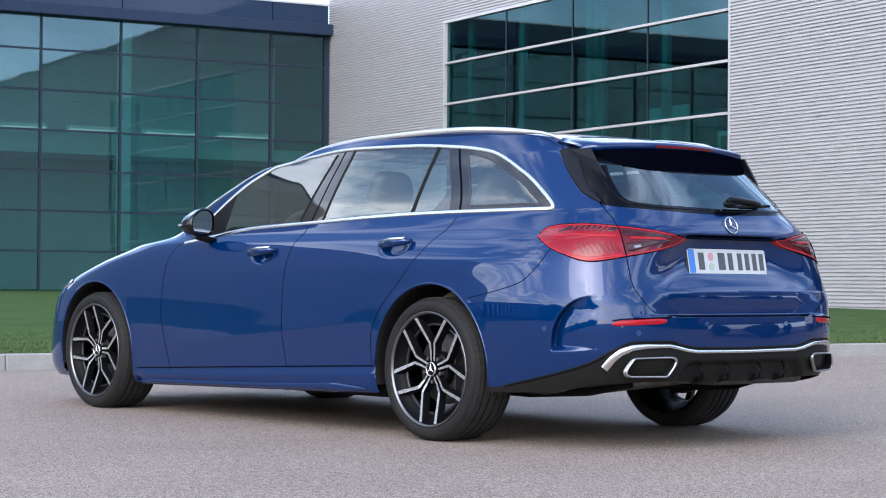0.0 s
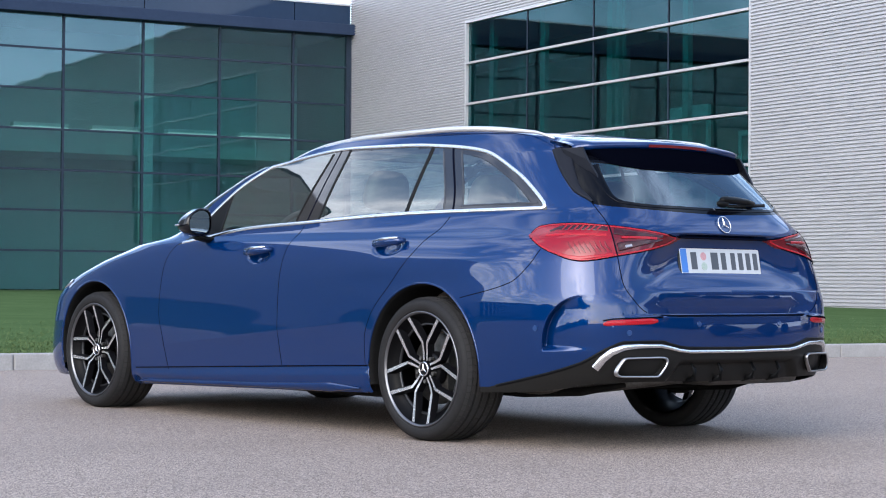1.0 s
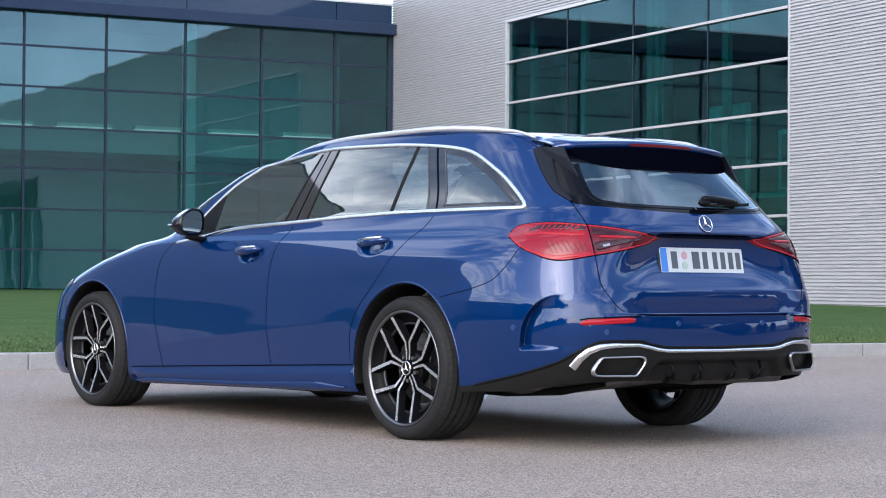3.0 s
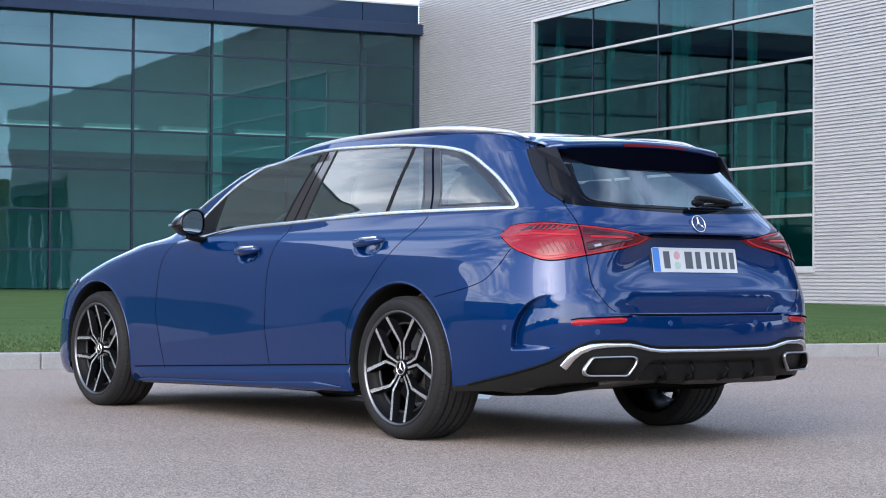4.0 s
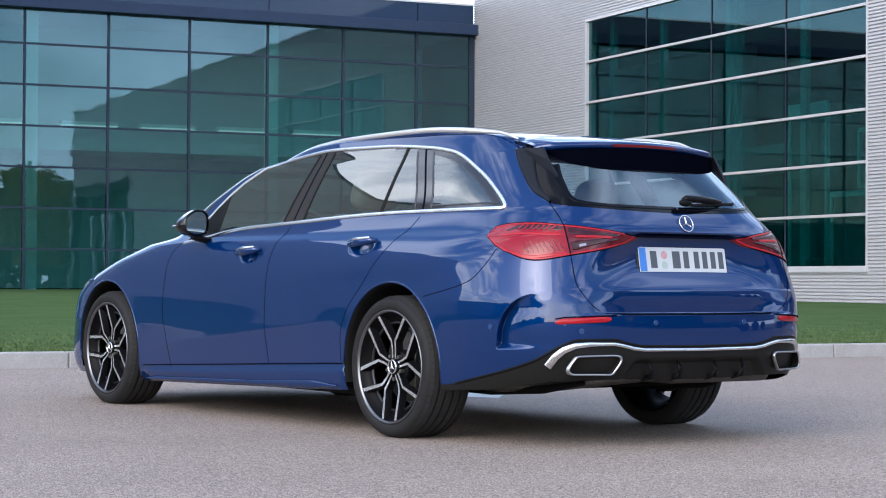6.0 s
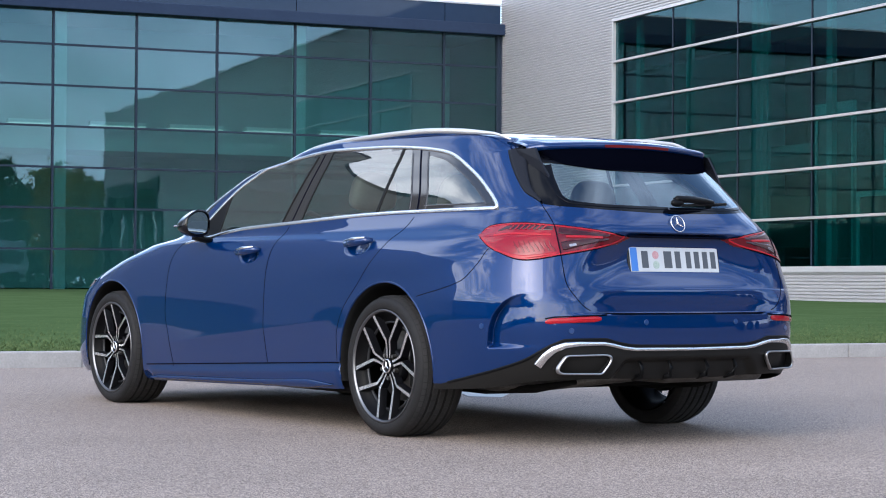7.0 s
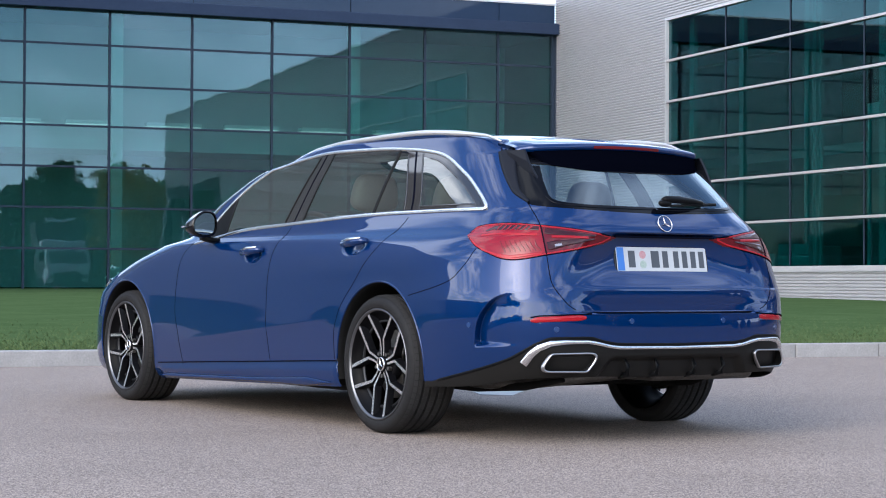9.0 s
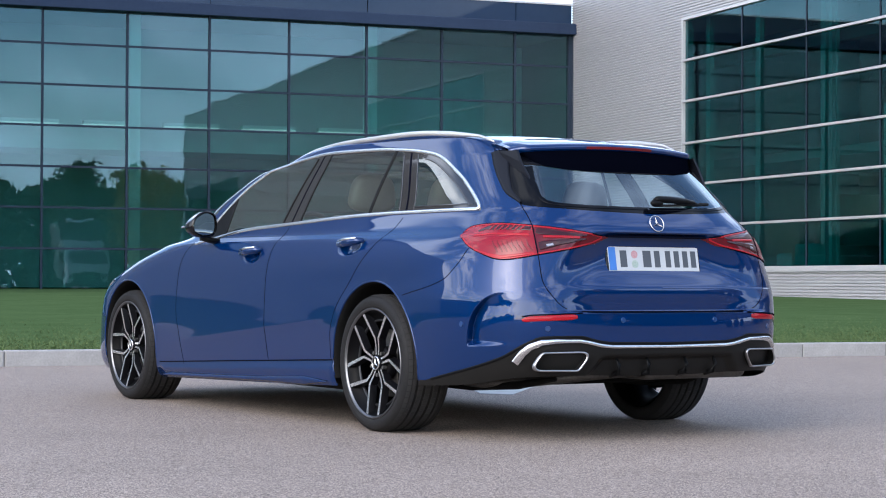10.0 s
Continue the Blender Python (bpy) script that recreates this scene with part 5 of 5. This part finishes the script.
# ---- wheels ----
def wheel(x, side, phase):
    root = empty("wheel", Matrix.Translation((x, -.785 * side, HUB_Z)) @ Matrix.Rotation(0 if side == 1 else math.pi, 4, "Z"))
    root.parent = car
    R, w = .3225, .122
    prof = [(.256, w - .012), (.262, w - .003), (.270, w + .001), (.287, w + .004), (.305, w - .001), (.315, w - .013), (.3205, w - .028)]
    grooves = (-.062, -.021, .021, .062)
    tread = []
    q = w - .034
    marks = []
    for g in grooves:
        marks += [(R, -g + .0068), (R - .013, -g + .006), (R - .013, -g - .006), (R, -g - .0068)]
    marks.sort(key=lambda t: -t[1])
    tread = [(R - .001, q)] + marks + [(R - .001, -q)]
    full = prof + tread + [(r, -o) for r, o in prof[::-1]]
    full = [(r, -o) for r, o in full]
    v, f = revolve(full, 96)
    # the loaded foot is flat
    v = [(a, b, max(c, -HUB_Z + .001)) for a, b, c in v]
    tyre = part("tyre", mesh_from("tyre", v, f, RUBBER, True), None, root, "black road tyre")
    # tread blocks on the ribs between the grooves, skewed like the sipes
    sv, sf = [], []
    ribs = [(-q, -.0690, -.004), (-.0550, -.0280, .003), (-.0140, .0140, 0), (.0280, .0550, -.003), (.0690, q, .004)]
    for n, (o0, o1, skew) in enumerate(ribs):
        count = 66
        for i in range(count):
            a, da = 2 * math.pi * (i + .3 * n) / count, 2 * math.pi / count * .90
            k = len(sv)
            for h in (.0026, -.004):
                for e, oo in ((0, o0), (da, o0), (da, o1), (0, o1)):
                    ang = a + e + skew / R * (1 if oo == o1 else -1) * 1.4
                    rr = R + h - (.003 if n in (0, 4) and oo in (-q, q) else 0)
                    sv.append((rr * math.cos(ang), oo, max(rr * math.sin(ang), -HUB_Z + .0005)))
            sf += [(k, k + 1, k + 2, k + 3)] + [(k + b, k + (b + 1) % 4, k + 4 + (b + 1) % 4, k + 4 + b) for b in range(4)]
    # short ribs round the shoulder of the sidewall
    for i in range(66):
        a = 2 * math.pi * i / 66
        for sgn in (-1, 1):
            k = len(sv)
            for da, rr, oo in ((0, .3218, w - .030), (.0855, .3218, w - .030), (.0855, .3150, w - .012), (0, .3150, w - .012)):
                sv.append((rr * math.cos(a + da) * 1.004, sgn * (oo + .0012), max(rr * math.sin(a + da) * 1.004, -HUB_Z + .001)))
            sf.append((k, k + 1, k + 2, k + 3))
    tagged(part("tread", mesh_from("tread", sv, sf, TREAD), None, tyre), kind="stuff")
    # rim: polished lip, black barrel
    o = -w
    v, f = revolve([(.260, o + .012), (.261, o + .002), (.2580, o - .002), (.2520, o + .001), (.2475, o + .009)], 96)
    rim = part("rim", mesh_from("rim", v, f, RIM_LIP, True), None, root, "black alloy rim with machined faces")
    v, f = revolve([(.2475, o + .007), (.236, o + .030), (.216, o + .046), (.203, o + .049), (.198, o + .055), (.205, o + .070), (.206, o + .16), (.25, o + .235)], 72)
    vr, fr = revolve([(.207, o + .046), (.203, o + .043), (.197, o + .046), (.196, o + .054)], 72)
    part("barrel_edge", mesh_from("barrel_edge", vr, fr, BARREL_EDGE, True), None, rim)
    part("barrel", mesh_from("barrel", v, f, BARREL, True), None, rim)
    for k in range(5):
        a0 = radians(phase + 72 * k)
        for sgn in (1, -1):
            path = []
            for r, off, ang in ((.038, .0105, 0), (.075, .0115, 0), (.116, .0150, 0), (.122, .0185, 0), (.250, 0, 24.5)):
                ang = radians(ang) * sgn + a0
                px, pz = r * math.cos(ang) - off * sgn * math.sin(ang), r * math.sin(ang) + off * sgn * math.cos(ang)
                path.append((px, pz, r))
            face, body = ([], []), ([], [])
            m = len(path)
            for i, (px, pz, r) in enumerate(path):
                ax, az = path[min(i + 1, m - 1)][0] - path[max(i - 1, 0)][0], path[min(i + 1, m - 1)][1] - path[max(i - 1, 0)][1]
                l = math.hypot(ax, az)
                nx, nz = -az / l, ax / l
                hw = (.0048, .0054, .0060, .0066, .0084)[i]
                dish = o + .010 + .020 * (1 - smooth((r - .06) / .16))
                for e, dy in ((-1, 0), (1, 0)):
                    face[0].append((px + nx * hw * e, dish - .0015, pz + nz * hw * e))
                for e, dy in ((-1.08, 0), (1.08, 0), (2.2, .032), (-2.2, .032)):
                    body[0].append((px + nx * hw * e, dish + dy, pz + nz * hw * e))
            for i in range(m - 1):
                face[1].append((2 * i, 2 * i + 1, 2 * i + 3, 2 * i + 2))
                for q_ in range(4):
                    body[1].append((4 * i + q_, 4 * i + (q_ + 1) % 4, 4 * i + 4 + (q_ + 1) % 4, 4 * i + 4 + q_))
            part("spoke", mesh_from("spoke", *body, WHEEL_BLACK), None, rim)
            me = mesh_from("spoke_face", *face, POLISHED)
            part("spoke_face", me, None, rim)
    for i in range(5):
        a = radians(phase + 36 + 72 * i)
        b = bmesh.new()
        bmesh.ops.create_cone(b, cap_ends=True, segments=10, radius1=.010, radius2=.009, depth=.02, matrix=Matrix.Translation((.056 * math.cos(a), o + .036, .056 * math.sin(a))) @ Matrix.Rotation(radians(90), 4, "X"))
        part("wheel_bolt", b, STEEL, rim)
    v, f = revolve([(.0, o + .052), (.070, o + .050), (.078, o + .058), (.080, o + .09)], 40)
    part("hub", mesh_from("hub", v, f, WHEEL_BLACK, True), None, rim)
    v, f = revolve([(.0, o + .018), (.030, o + .019), (.034, o + .022), (.036, o + .05)], 40)
    part("hub_cap", mesh_from("hub_cap", v, f, WHEEL_BLACK, True), None, rim, "black hub cap with a bright ring")
    v, f = revolve([(.0275, o + .0185), (.029, o + .0155), (.032, o + .0165), (.0335, o + .021)], 40)
    part("hub_ring", mesh_from("hub_ring", v, f, CHROME, True), None, rim)
    for k in range(3):
        a = radians(90 + 120 * k)
        vs = [(.027 * math.cos(a), o + .016, .027 * math.sin(a)), (.006 * math.cos(a + 1.05), o + .017, .006 * math.sin(a + 1.05)), (0, o + .013, 0), (.006 * math.cos(a - 1.05), o + .017, .006 * math.sin(a - 1.05))]
        part("hub_ray", mesh_from("hub_ray", vs, [(0, 1, 2), (0, 2, 3)], CHROME), None, rim)
    v, f = revolve([(.06, o + .10), (.160, o + .10), (.160, o + .125), (.06, o + .125)], 48)
    part("brake_disc", mesh_from("brake_disc", v, f, STEEL, True), None, root, "steel brake disc")
    b = boxed(.085, .165, o + .085, o + .145, -.10, .10, .015)
    part("brake_caliper", b, UNDER, root)
    return root


wheel(0.0, 1, 88.5), wheel(-WHEELBASE, 1, 71), wheel(0.0, -1, 40), wheel(-WHEELBASE, -1, 15)


# ---- cabin ----
def rounded(x0, x1, y0, y1, z0, z1, r):
    b = boxed(x0, x1, y0, y1, z0, z1)
    bmesh.ops.bevel(b, geom=b.edges[:], offset=r, segments=4, profile=.6, affect="EDGES")
    return b


def car_seat(x, y, wide=.50, head=.775):
    root = empty("seat", Matrix.Translation((x, y, .30)))
    root.parent = car
    part("cushion", rounded(-.28, .25, -wide / 2, wide / 2, .0, .22, .06), SEAT, root, smooth=True)
    b = rounded(-.06, .08, -wide / 2 + .02, wide / 2 - .02, .0, .62, .055)
    bmesh.ops.transform(b, matrix=Matrix.Translation((.24, 0, .15)) @ Matrix.Rotation(radians(16), 4, "Y"), verts=b.verts[:])
    part("seat_back", b, SEAT, root, smooth=True)
    b = bmesh.new()
    bmesh.ops.create_uvsphere(b, u_segments=24, v_segments=16, radius=1)
    for v in b.verts:          # a cushion: a ball drawn towards a box, narrower at the top
        q = v.co.copy()
        for a in range(3):
            q[a] = math.copysign(abs(q[a]) ** .6, q[a])
        v.co = Vector((q.x * .050, q.y * (.130 - .018 * q.z), .095 + q.z * .100))
    bmesh.ops.transform(b, matrix=Matrix.Translation((.42, 0, head)) @ Matrix.Rotation(radians(8), 4, "Y"), verts=b.verts[:])
    part("headrest", b, SEAT, root, smooth=True)


car_seat(-1.35, -.37), car_seat(-1.35, .37)
car_seat(-.52, -.40, .52, .725), car_seat(-.52, .40, .52, .725)
part("dashboard", rounded(-2.15, -1.72, -.70, .70, .62, .93, .06), CABIN, car)
part("cabin_floor", boxed(-2.2, -.45, -.78, .78, .28, .32), CABIN, car)
part("load_floor", boxed(-.1, .80, -.60, .60, .60, .64), CABIN, car)
for side in (1, -1):
    part("door_lining", rounded(-2.1, -.46, -.79 * side - .02, -.79 * side + .02, .34, .86, .015), CABIN, car)
v, f = [], []
for i in range(40):
    a = 2 * math.pi * i / 40
    for k in range(8):
        b = 2 * math.pi * k / 8
        r = .175 + .014 * math.cos(b)
        p = Matrix.Translation((-1.66, -.37, .92)) @ Matrix.Rotation(radians(-65), 4, "Y") @ Vector((r * math.cos(a), r * math.sin(a), .014 * math.sin(b)))
        v.append(p)
for i in range(40):
    for k in range(8):
        f.append((i * 8 + k, ((i + 1) % 40) * 8 + k, ((i + 1) % 40) * 8 + (k + 1) % 8, i * 8 + (k + 1) % 8))
part("steering_wheel", mesh_from("steering_wheel", v, f, CABIN, True), None, car)

ribbon("sill_blade", "s", along(lambda x: sill_foot(x) + .022, -2.44, -.44, 30), .026, .014, PAINT, car, widths=((0, .06, .6, .88, 1), (.003, .022, .026, .046, .003)))

# inside the tail lamps: louvres, light bars and bright outlines
ribbon("lamp_band", "d", [(-.075, .930), (-.02, .944), (.10, .946), (.27, .941)], .030, .0006, DARK_RED, car, sink=0, lift_off=.0046, widths=((0, .2, 1), (.012, .030, .026)))
for k in range(7):
    d0 = .01 + .034 * k
    ribbon("lamp_louvre", "d", [(d0 + .016, .955 - .0005 * k), (d0 - .010, .934)], .009, .0006, RED_LENS, car, sink=0, lift_off=.0056, step=.008)
ribbon("lamp_bar", "d", [(-.10, .912), (.02, .918), (.262, .914)], .014, .0008, BRIGHT_RED, car, sink=0, lift_off=.0046)
ribbon("lamp_bar", "d", [(.35, .905), (.46, .905), (.56, .903)], .011, .0008, BRIGHT_RED, car, sink=0, lift_off=.0060)
ribbon("lamp_band", "d", [(.305, .930), (.45, .920), (.60, .911)], .034, .0006, DARK_RED, car, sink=0, lift_off=.0046, widths=((0, .1, 1), (.030, .034, .006)))
ribbon("lamp_band", "d", [(.330, .864), (.45, .881), (.60, .898)], .044, .0006, DARK_RED, car, sink=0, lift_off=.0046, widths=((0, .1, 1), (.036, .040, .006)))
for k in range(8):
    d0 = .055 + .031 * k
    ribbon("lamp_louvre", "d", [(d0 - .022, .886 + .0005 * k), (d0 - .008, .866), (d0 + .012, .845 + .001 * k), (d0 + .020, .834 + .0015 * k)], .009, .0006, MID_RED, car, sink=0, lift_off=.0046, step=.006, widths=((0, .6, 1), (.002, .009, .005)))
ribbon("lamp_bar", "d", [(-.09, .848), (.03, .823), (.10, .816), (.20, .824), (.30, .834)], .014, .0008, BRIGHT_RED, car, sink=0, lift_off=.0046, widths=((0, .4, 1), (.004, .014, .010)))
ribbon("reversing_light", "d", [(.372, .866), (.412, .872)], .012, .0008, CLEAR_LENS, car, sink=0, lift_off=.0058, label="small clear reversing light")
ribbon("lamp_outline", "d", along(lambda d: lamp_top(d) - .003, -.18, .70, 50), .007, .0008, BRIGHT_RED, car, sink=0, lift_off=.0046)
ribbon("lamp_outline", "d", along(lambda d: lamp_foot(d) + .003, -.18, .70, 50), .007, .0008, BRIGHT_RED, car, sink=0, lift_off=.0046)
ribbon("lamp_edge", "d", along(lambda d: lamp_foot(d) - .001, -.19, .70, 60), .006, .004, GAP, car)
ribbon("lamp_edge", "d", along(lambda d: lamp_top(d) + .001, -.19, .70, 60), .006, .0050, GAP, car)
ribbon("lamp_gap", "d", along(tail_seam, .828, .954, axis="z"), .006, .0068, GAP, car)

# painted lips round the wheel arches
for wx in (0.0, -WHEELBASE):
    for side in (1, -1):
        pts = []
        for i in range(61):
            a = radians(-9 + 200 * i / 60)
            px, pz = wx + ARCH * math.cos(a), HUB_Z + ARCH * math.sin(a)
            pts.append((px, (flank(px, pz).y + .003) * side, pz))
        v, f = tube(pts, .0055, 8)
        part("arch_lip", mesh_from("arch_lip", v, f, PAINT, True), None, car)

# ---- the tall hall beside the lawn, out of view, that the car's windows mirror ----
tall = empty("tall_hall", Matrix.Translation((-36.5, -3.0, 0)) @ Matrix.Rotation(radians(78.16), 4, "Z"))
tagged(tall, "tall grey corrugated hall beside the forecourt", "building")
verts, faces = [], []
zz, TH = 0.1, 24.4
while zz < TH:
    for a, d in ((0.0, 0.0), (0.35, 0.0), (0.5, 0.034), (0.85, 0.034)):
        verts += [(-45, -d, zz + a * 0.1), (0, -d, zz + a * 0.1)]
    zz += 0.1
for i in range(len(verts) // 2 - 1):
    faces.append((2 * i, 2 * i + 1, 2 * i + 3, 2 * i + 2))
part("cladding", mesh_from("cladding", verts, faces, TALL_CLADDING), None, tall)
part("wall", boxed(-45, 0, 0.01, 9, 0, TH), TALL_CLADDING, tall)
part("coping", boxed(-45.1, 0.1, -0.06, 9.1, TH, TH + 0.22), MULLION, tall)


# ---- a dark hall with pale upright fins across the forecourt, that the car's rear corner mirrors ----
ribbed = empty("finned_hall", Matrix.Translation((-36.0, -60.0, 0)) @ Matrix.Rotation(radians(-31), 4, "Z"))
tagged(ribbed, "dark blue-grey hall with pale upright fins", "building")
part("wall", boxed(-19, 15, -8, 0, 0, 6.6), FASCIA, ribbed)
part("coping", boxed(-19.2, 15.2, -8.2, .2, 6.6, 6.9), FASCIA, ribbed)
fin_me = solid("facade_fin", boxed(-.20, .20, .02, .55, .8, 6.2, .03), WHITE_PAINT)
for k in range(23):
    fin = part("facade_fin", fin_me, None, ribbed)
    fin.location = (-18.2 + 1.49 * k, 0, 0)


# ---- trees and a parked lorry that the glass wing mirrors ----
def tree(x, y, height, spread, leaf, seed, label):
    rng = random.Random(seed)
    root = empty("tree", Matrix.Translation((x, y, 0)))
    tagged(root, label, "tree", group="trees by the car park")
    pts = [(0, 0, -.1), (.05, .02, height * .25), (-.04, .05, height * .5), (.02, 0, height * .85)]
    v, f = tube(pts, [.16, .12, .09, .03], 8)
    for k in range(9):
        h = height * rng.uniform(.22, .7)
        a = rng.uniform(0, 6.28)
        l = spread * rng.uniform(.5, .9)
        q = [(0, 0, h), (l * .5 * math.cos(a), l * .5 * math.sin(a), h + l * .35), (l * math.cos(a), l * math.sin(a), h + l * .6)]
        v2, f2 = tube(q, [.06, .04, .015], 6)
        f += [tuple(i + len(v) for i in g) for g in f2]
        v += v2
    part("trunk", mesh_from("trunk", v, f, BARK, True), None, root)
    v, f = [], []
    clumps = []
    for k in range(85):
        u, a = rng.uniform(.12, 1.0), rng.uniform(0, 6.28)
        r = spread * math.sin(min(u * 2.4, 3.0)) ** .6 * rng.uniform(.25, 1.0) if u < 1 else 0
        clumps.append((r * math.cos(a), r * math.sin(a), height * (.16 + .84 * u)))
    for cx, cy, cz in clumps:
        for k in range(95):
            p = Vector((cx + rng.gauss(0, .30), cy + rng.gauss(0, .30), cz + rng.gauss(0, .26)))
            e = Euler((rng.uniform(0, 6.28), rng.uniform(0, 6.28), rng.uniform(0, 6.28))).to_matrix()
            s = rng.uniform(.09, .18)
            i = len(v)
            v += [p + e @ Vector(q) for q in ((-s, 0, 0), (0, -s * .5, 0), (s, 0, 0), (0, s * .5, .02))]
            f.append((i, i + 1, i + 2, i + 3))
    part("crown", mesh_from("crown", v, f, leaf), None, root)


tree(31.7, 19.0, 8.7, 2.1, LEAF, 3, "small tree turning yellow beside the car park")
tree(41.0, 14.2, 9.3, 1.9, LEAF_D, 4, "slim dark green tree beside the car park")
tree(36.0, 20.5, 7.6, 1.8, LEAF, 8, "small tree turning yellow beside the car park")
rng = random.Random(12)
v, f = [], []
for k in range(16500):
    p = Vector((70 + rng.gauss(0, 1.5), rng.uniform(-8, 72), 0))
    p.z = rng.uniform(0, 1) ** .8 * (9.3 + 1.2 * noise.noise((p.y * .18, 0, 0)) + .8 * noise.noise((p.y * .7, 3, 0)))
    e = Euler((rng.uniform(0, 6.28), rng.uniform(0, 6.28), rng.uniform(0, 6.28))).to_matrix()
    s = rng.uniform(.35, .8)
    i = len(v)
    v += [p + e @ Vector(q) for q in ((-s, 0, 0), (0, -s * .6, 0), (s, 0, 0), (0, s * .6, .1))]
    f.append((i, i + 1, i + 2, i + 3))
tagged(part("hedge", mesh_from("hedge", v, f, LEAF_D)), "dense dark green wood edge behind the car park", "trees", kind="stuff")

# unseen belt behind the camera, added to hide low sky from the car's paint
v, f = [], []
for k in range(12500):
    az = radians(rng.uniform(-112, -60))
    r = 52 + rng.gauss(0, 1.6)
    p = Vector((r * math.cos(az), r * math.sin(az), 0))
    p.z = rng.uniform(0, 1) ** 1.5 * (4.8 + 1.6 * noise.noise((az * 6, 0, 5)) + 1.4 * noise.noise((az * 22, 3, 2)))
    e = Euler((rng.uniform(0, 6.28), rng.uniform(0, 6.28), rng.uniform(0, 6.28))).to_matrix()
    s = rng.uniform(.3, .75)
    i = len(v)
    v += [p + e @ Vector(q) for q in ((-s, 0, 0), (0, -s * .6, 0), (s, 0, 0), (0, s * .6, .1))]
    f.append((i, i + 1, i + 2, i + 3))
tagged(part("tree_belt", mesh_from("tree_belt", v, f, LEAF_D)), "unseen belt of dark green trees, added to darken the car's reflections", "trees", kind="stuff")

lorry = empty("lorry", Matrix.Translation((7.5, 15.6, 0)) @ Matrix.Rotation(radians(-5.5), 4, "Z"))
tagged(lorry, "parked lorry with a white cab and a dark box body", "lorry")
part("box_body", boxed(1.3, 8.0, -1.25, 1.25, .95, 4.0, .05), CABIN, lorry)
part("roof_trim", boxed(1.1, 1.6, -.85, .85, 4.0, 4.22, .05), WHITE_PAINT, lorry)
cab = part("cab", rounded(-1.0, 1.1, -1.22, 1.22, .55, 2.95, .16), WHITE_PAINT, lorry)
part("windscreen", rounded(-1.04, -.96, -1.02, 1.02, 1.72, 2.45, .03), CLEAR_LENS, cab)
part("grille", rounded(-1.06, -.96, -.85, .85, .62, 1.25, .02), BLACK_TRIM, cab)
part("bumper", rounded(-1.12, -.9, -1.2, 1.2, .40, .66, .04), BLACK_TRIM, cab)
for side in (1, -1):
    part("headlight", rounded(-1.07, -.97, side * 1.0 - .14, side * 1.0 + .14, .85, 1.10, .03), CLEAR_LENS, cab)
    part("door_mirror", rounded(-.95, -.85, side * 1.42 - .10, side * 1.42 + .10, 1.75, 2.35, .03), BLACK_TRIM, cab)
for wx in (-.1, 5.0, 6.3):
    for wy in (-1.08, 1.08):
        v, f = revolve([(.0, -.13), (.30, -.13), (.45, -.10), (.45, .10), (.30, .13), (.0, .13)], 28)
        part("wheel", mesh_from("wheel", [(a + wx, b + wy, c + .45) for a, b, c in v], f, RUBBER, True), None, lorry)
# ---- kerb stones ----
stone = boxed(0.004, 0.935, 0.0, 0.15, -0.10, 0.13, 0.012)
stone_me = solid("kerb_stone", stone, KERB)
kerb = empty("kerb", kerb_m)
tagged(kerb, "pale granite kerb stones edging the lawn", "kerb", kind="structure")
for i in range(-79, 100):
    s = part("kerb_stone", stone_me, KERB, kerb)
    s.location = (0.87 + 0.939 * i, 0, 0)
part("kerb_bed", boxed(-73.3, 94, 0.01, 0.14, -0.1, 0.118), JOINT, kerb)

# ---- grass blades ----
rng = random.Random(21)
v, f = [], []
for k in range(85000):
    x = rng.uniform(-3.5, 30)
    y = .145 + min(rng.expovariate(.55), 9)
    h = rng.uniform(.012, .030) * (1.25 if y < .25 else 1)
    wd = rng.uniform(.004, .008)
    a, lean = rng.uniform(0, 3.14), rng.gauss(0, .022)
    z = .122 + rise * y
    i = len(v)
    v += [(x - wd * math.cos(a), y - wd * math.sin(a), z), (x + wd * math.cos(a), y + wd * math.sin(a), z), (x + lean, y + rng.gauss(0, .02), z + h)]
    f.append((i, i + 1, i + 2))
blades = part("grass", mesh_from("grass", v, f, BLADE))
blades.matrix_world = kerb_m
tagged(blades, "short green mown grass blades on the lawn", "grass", kind="stuff")
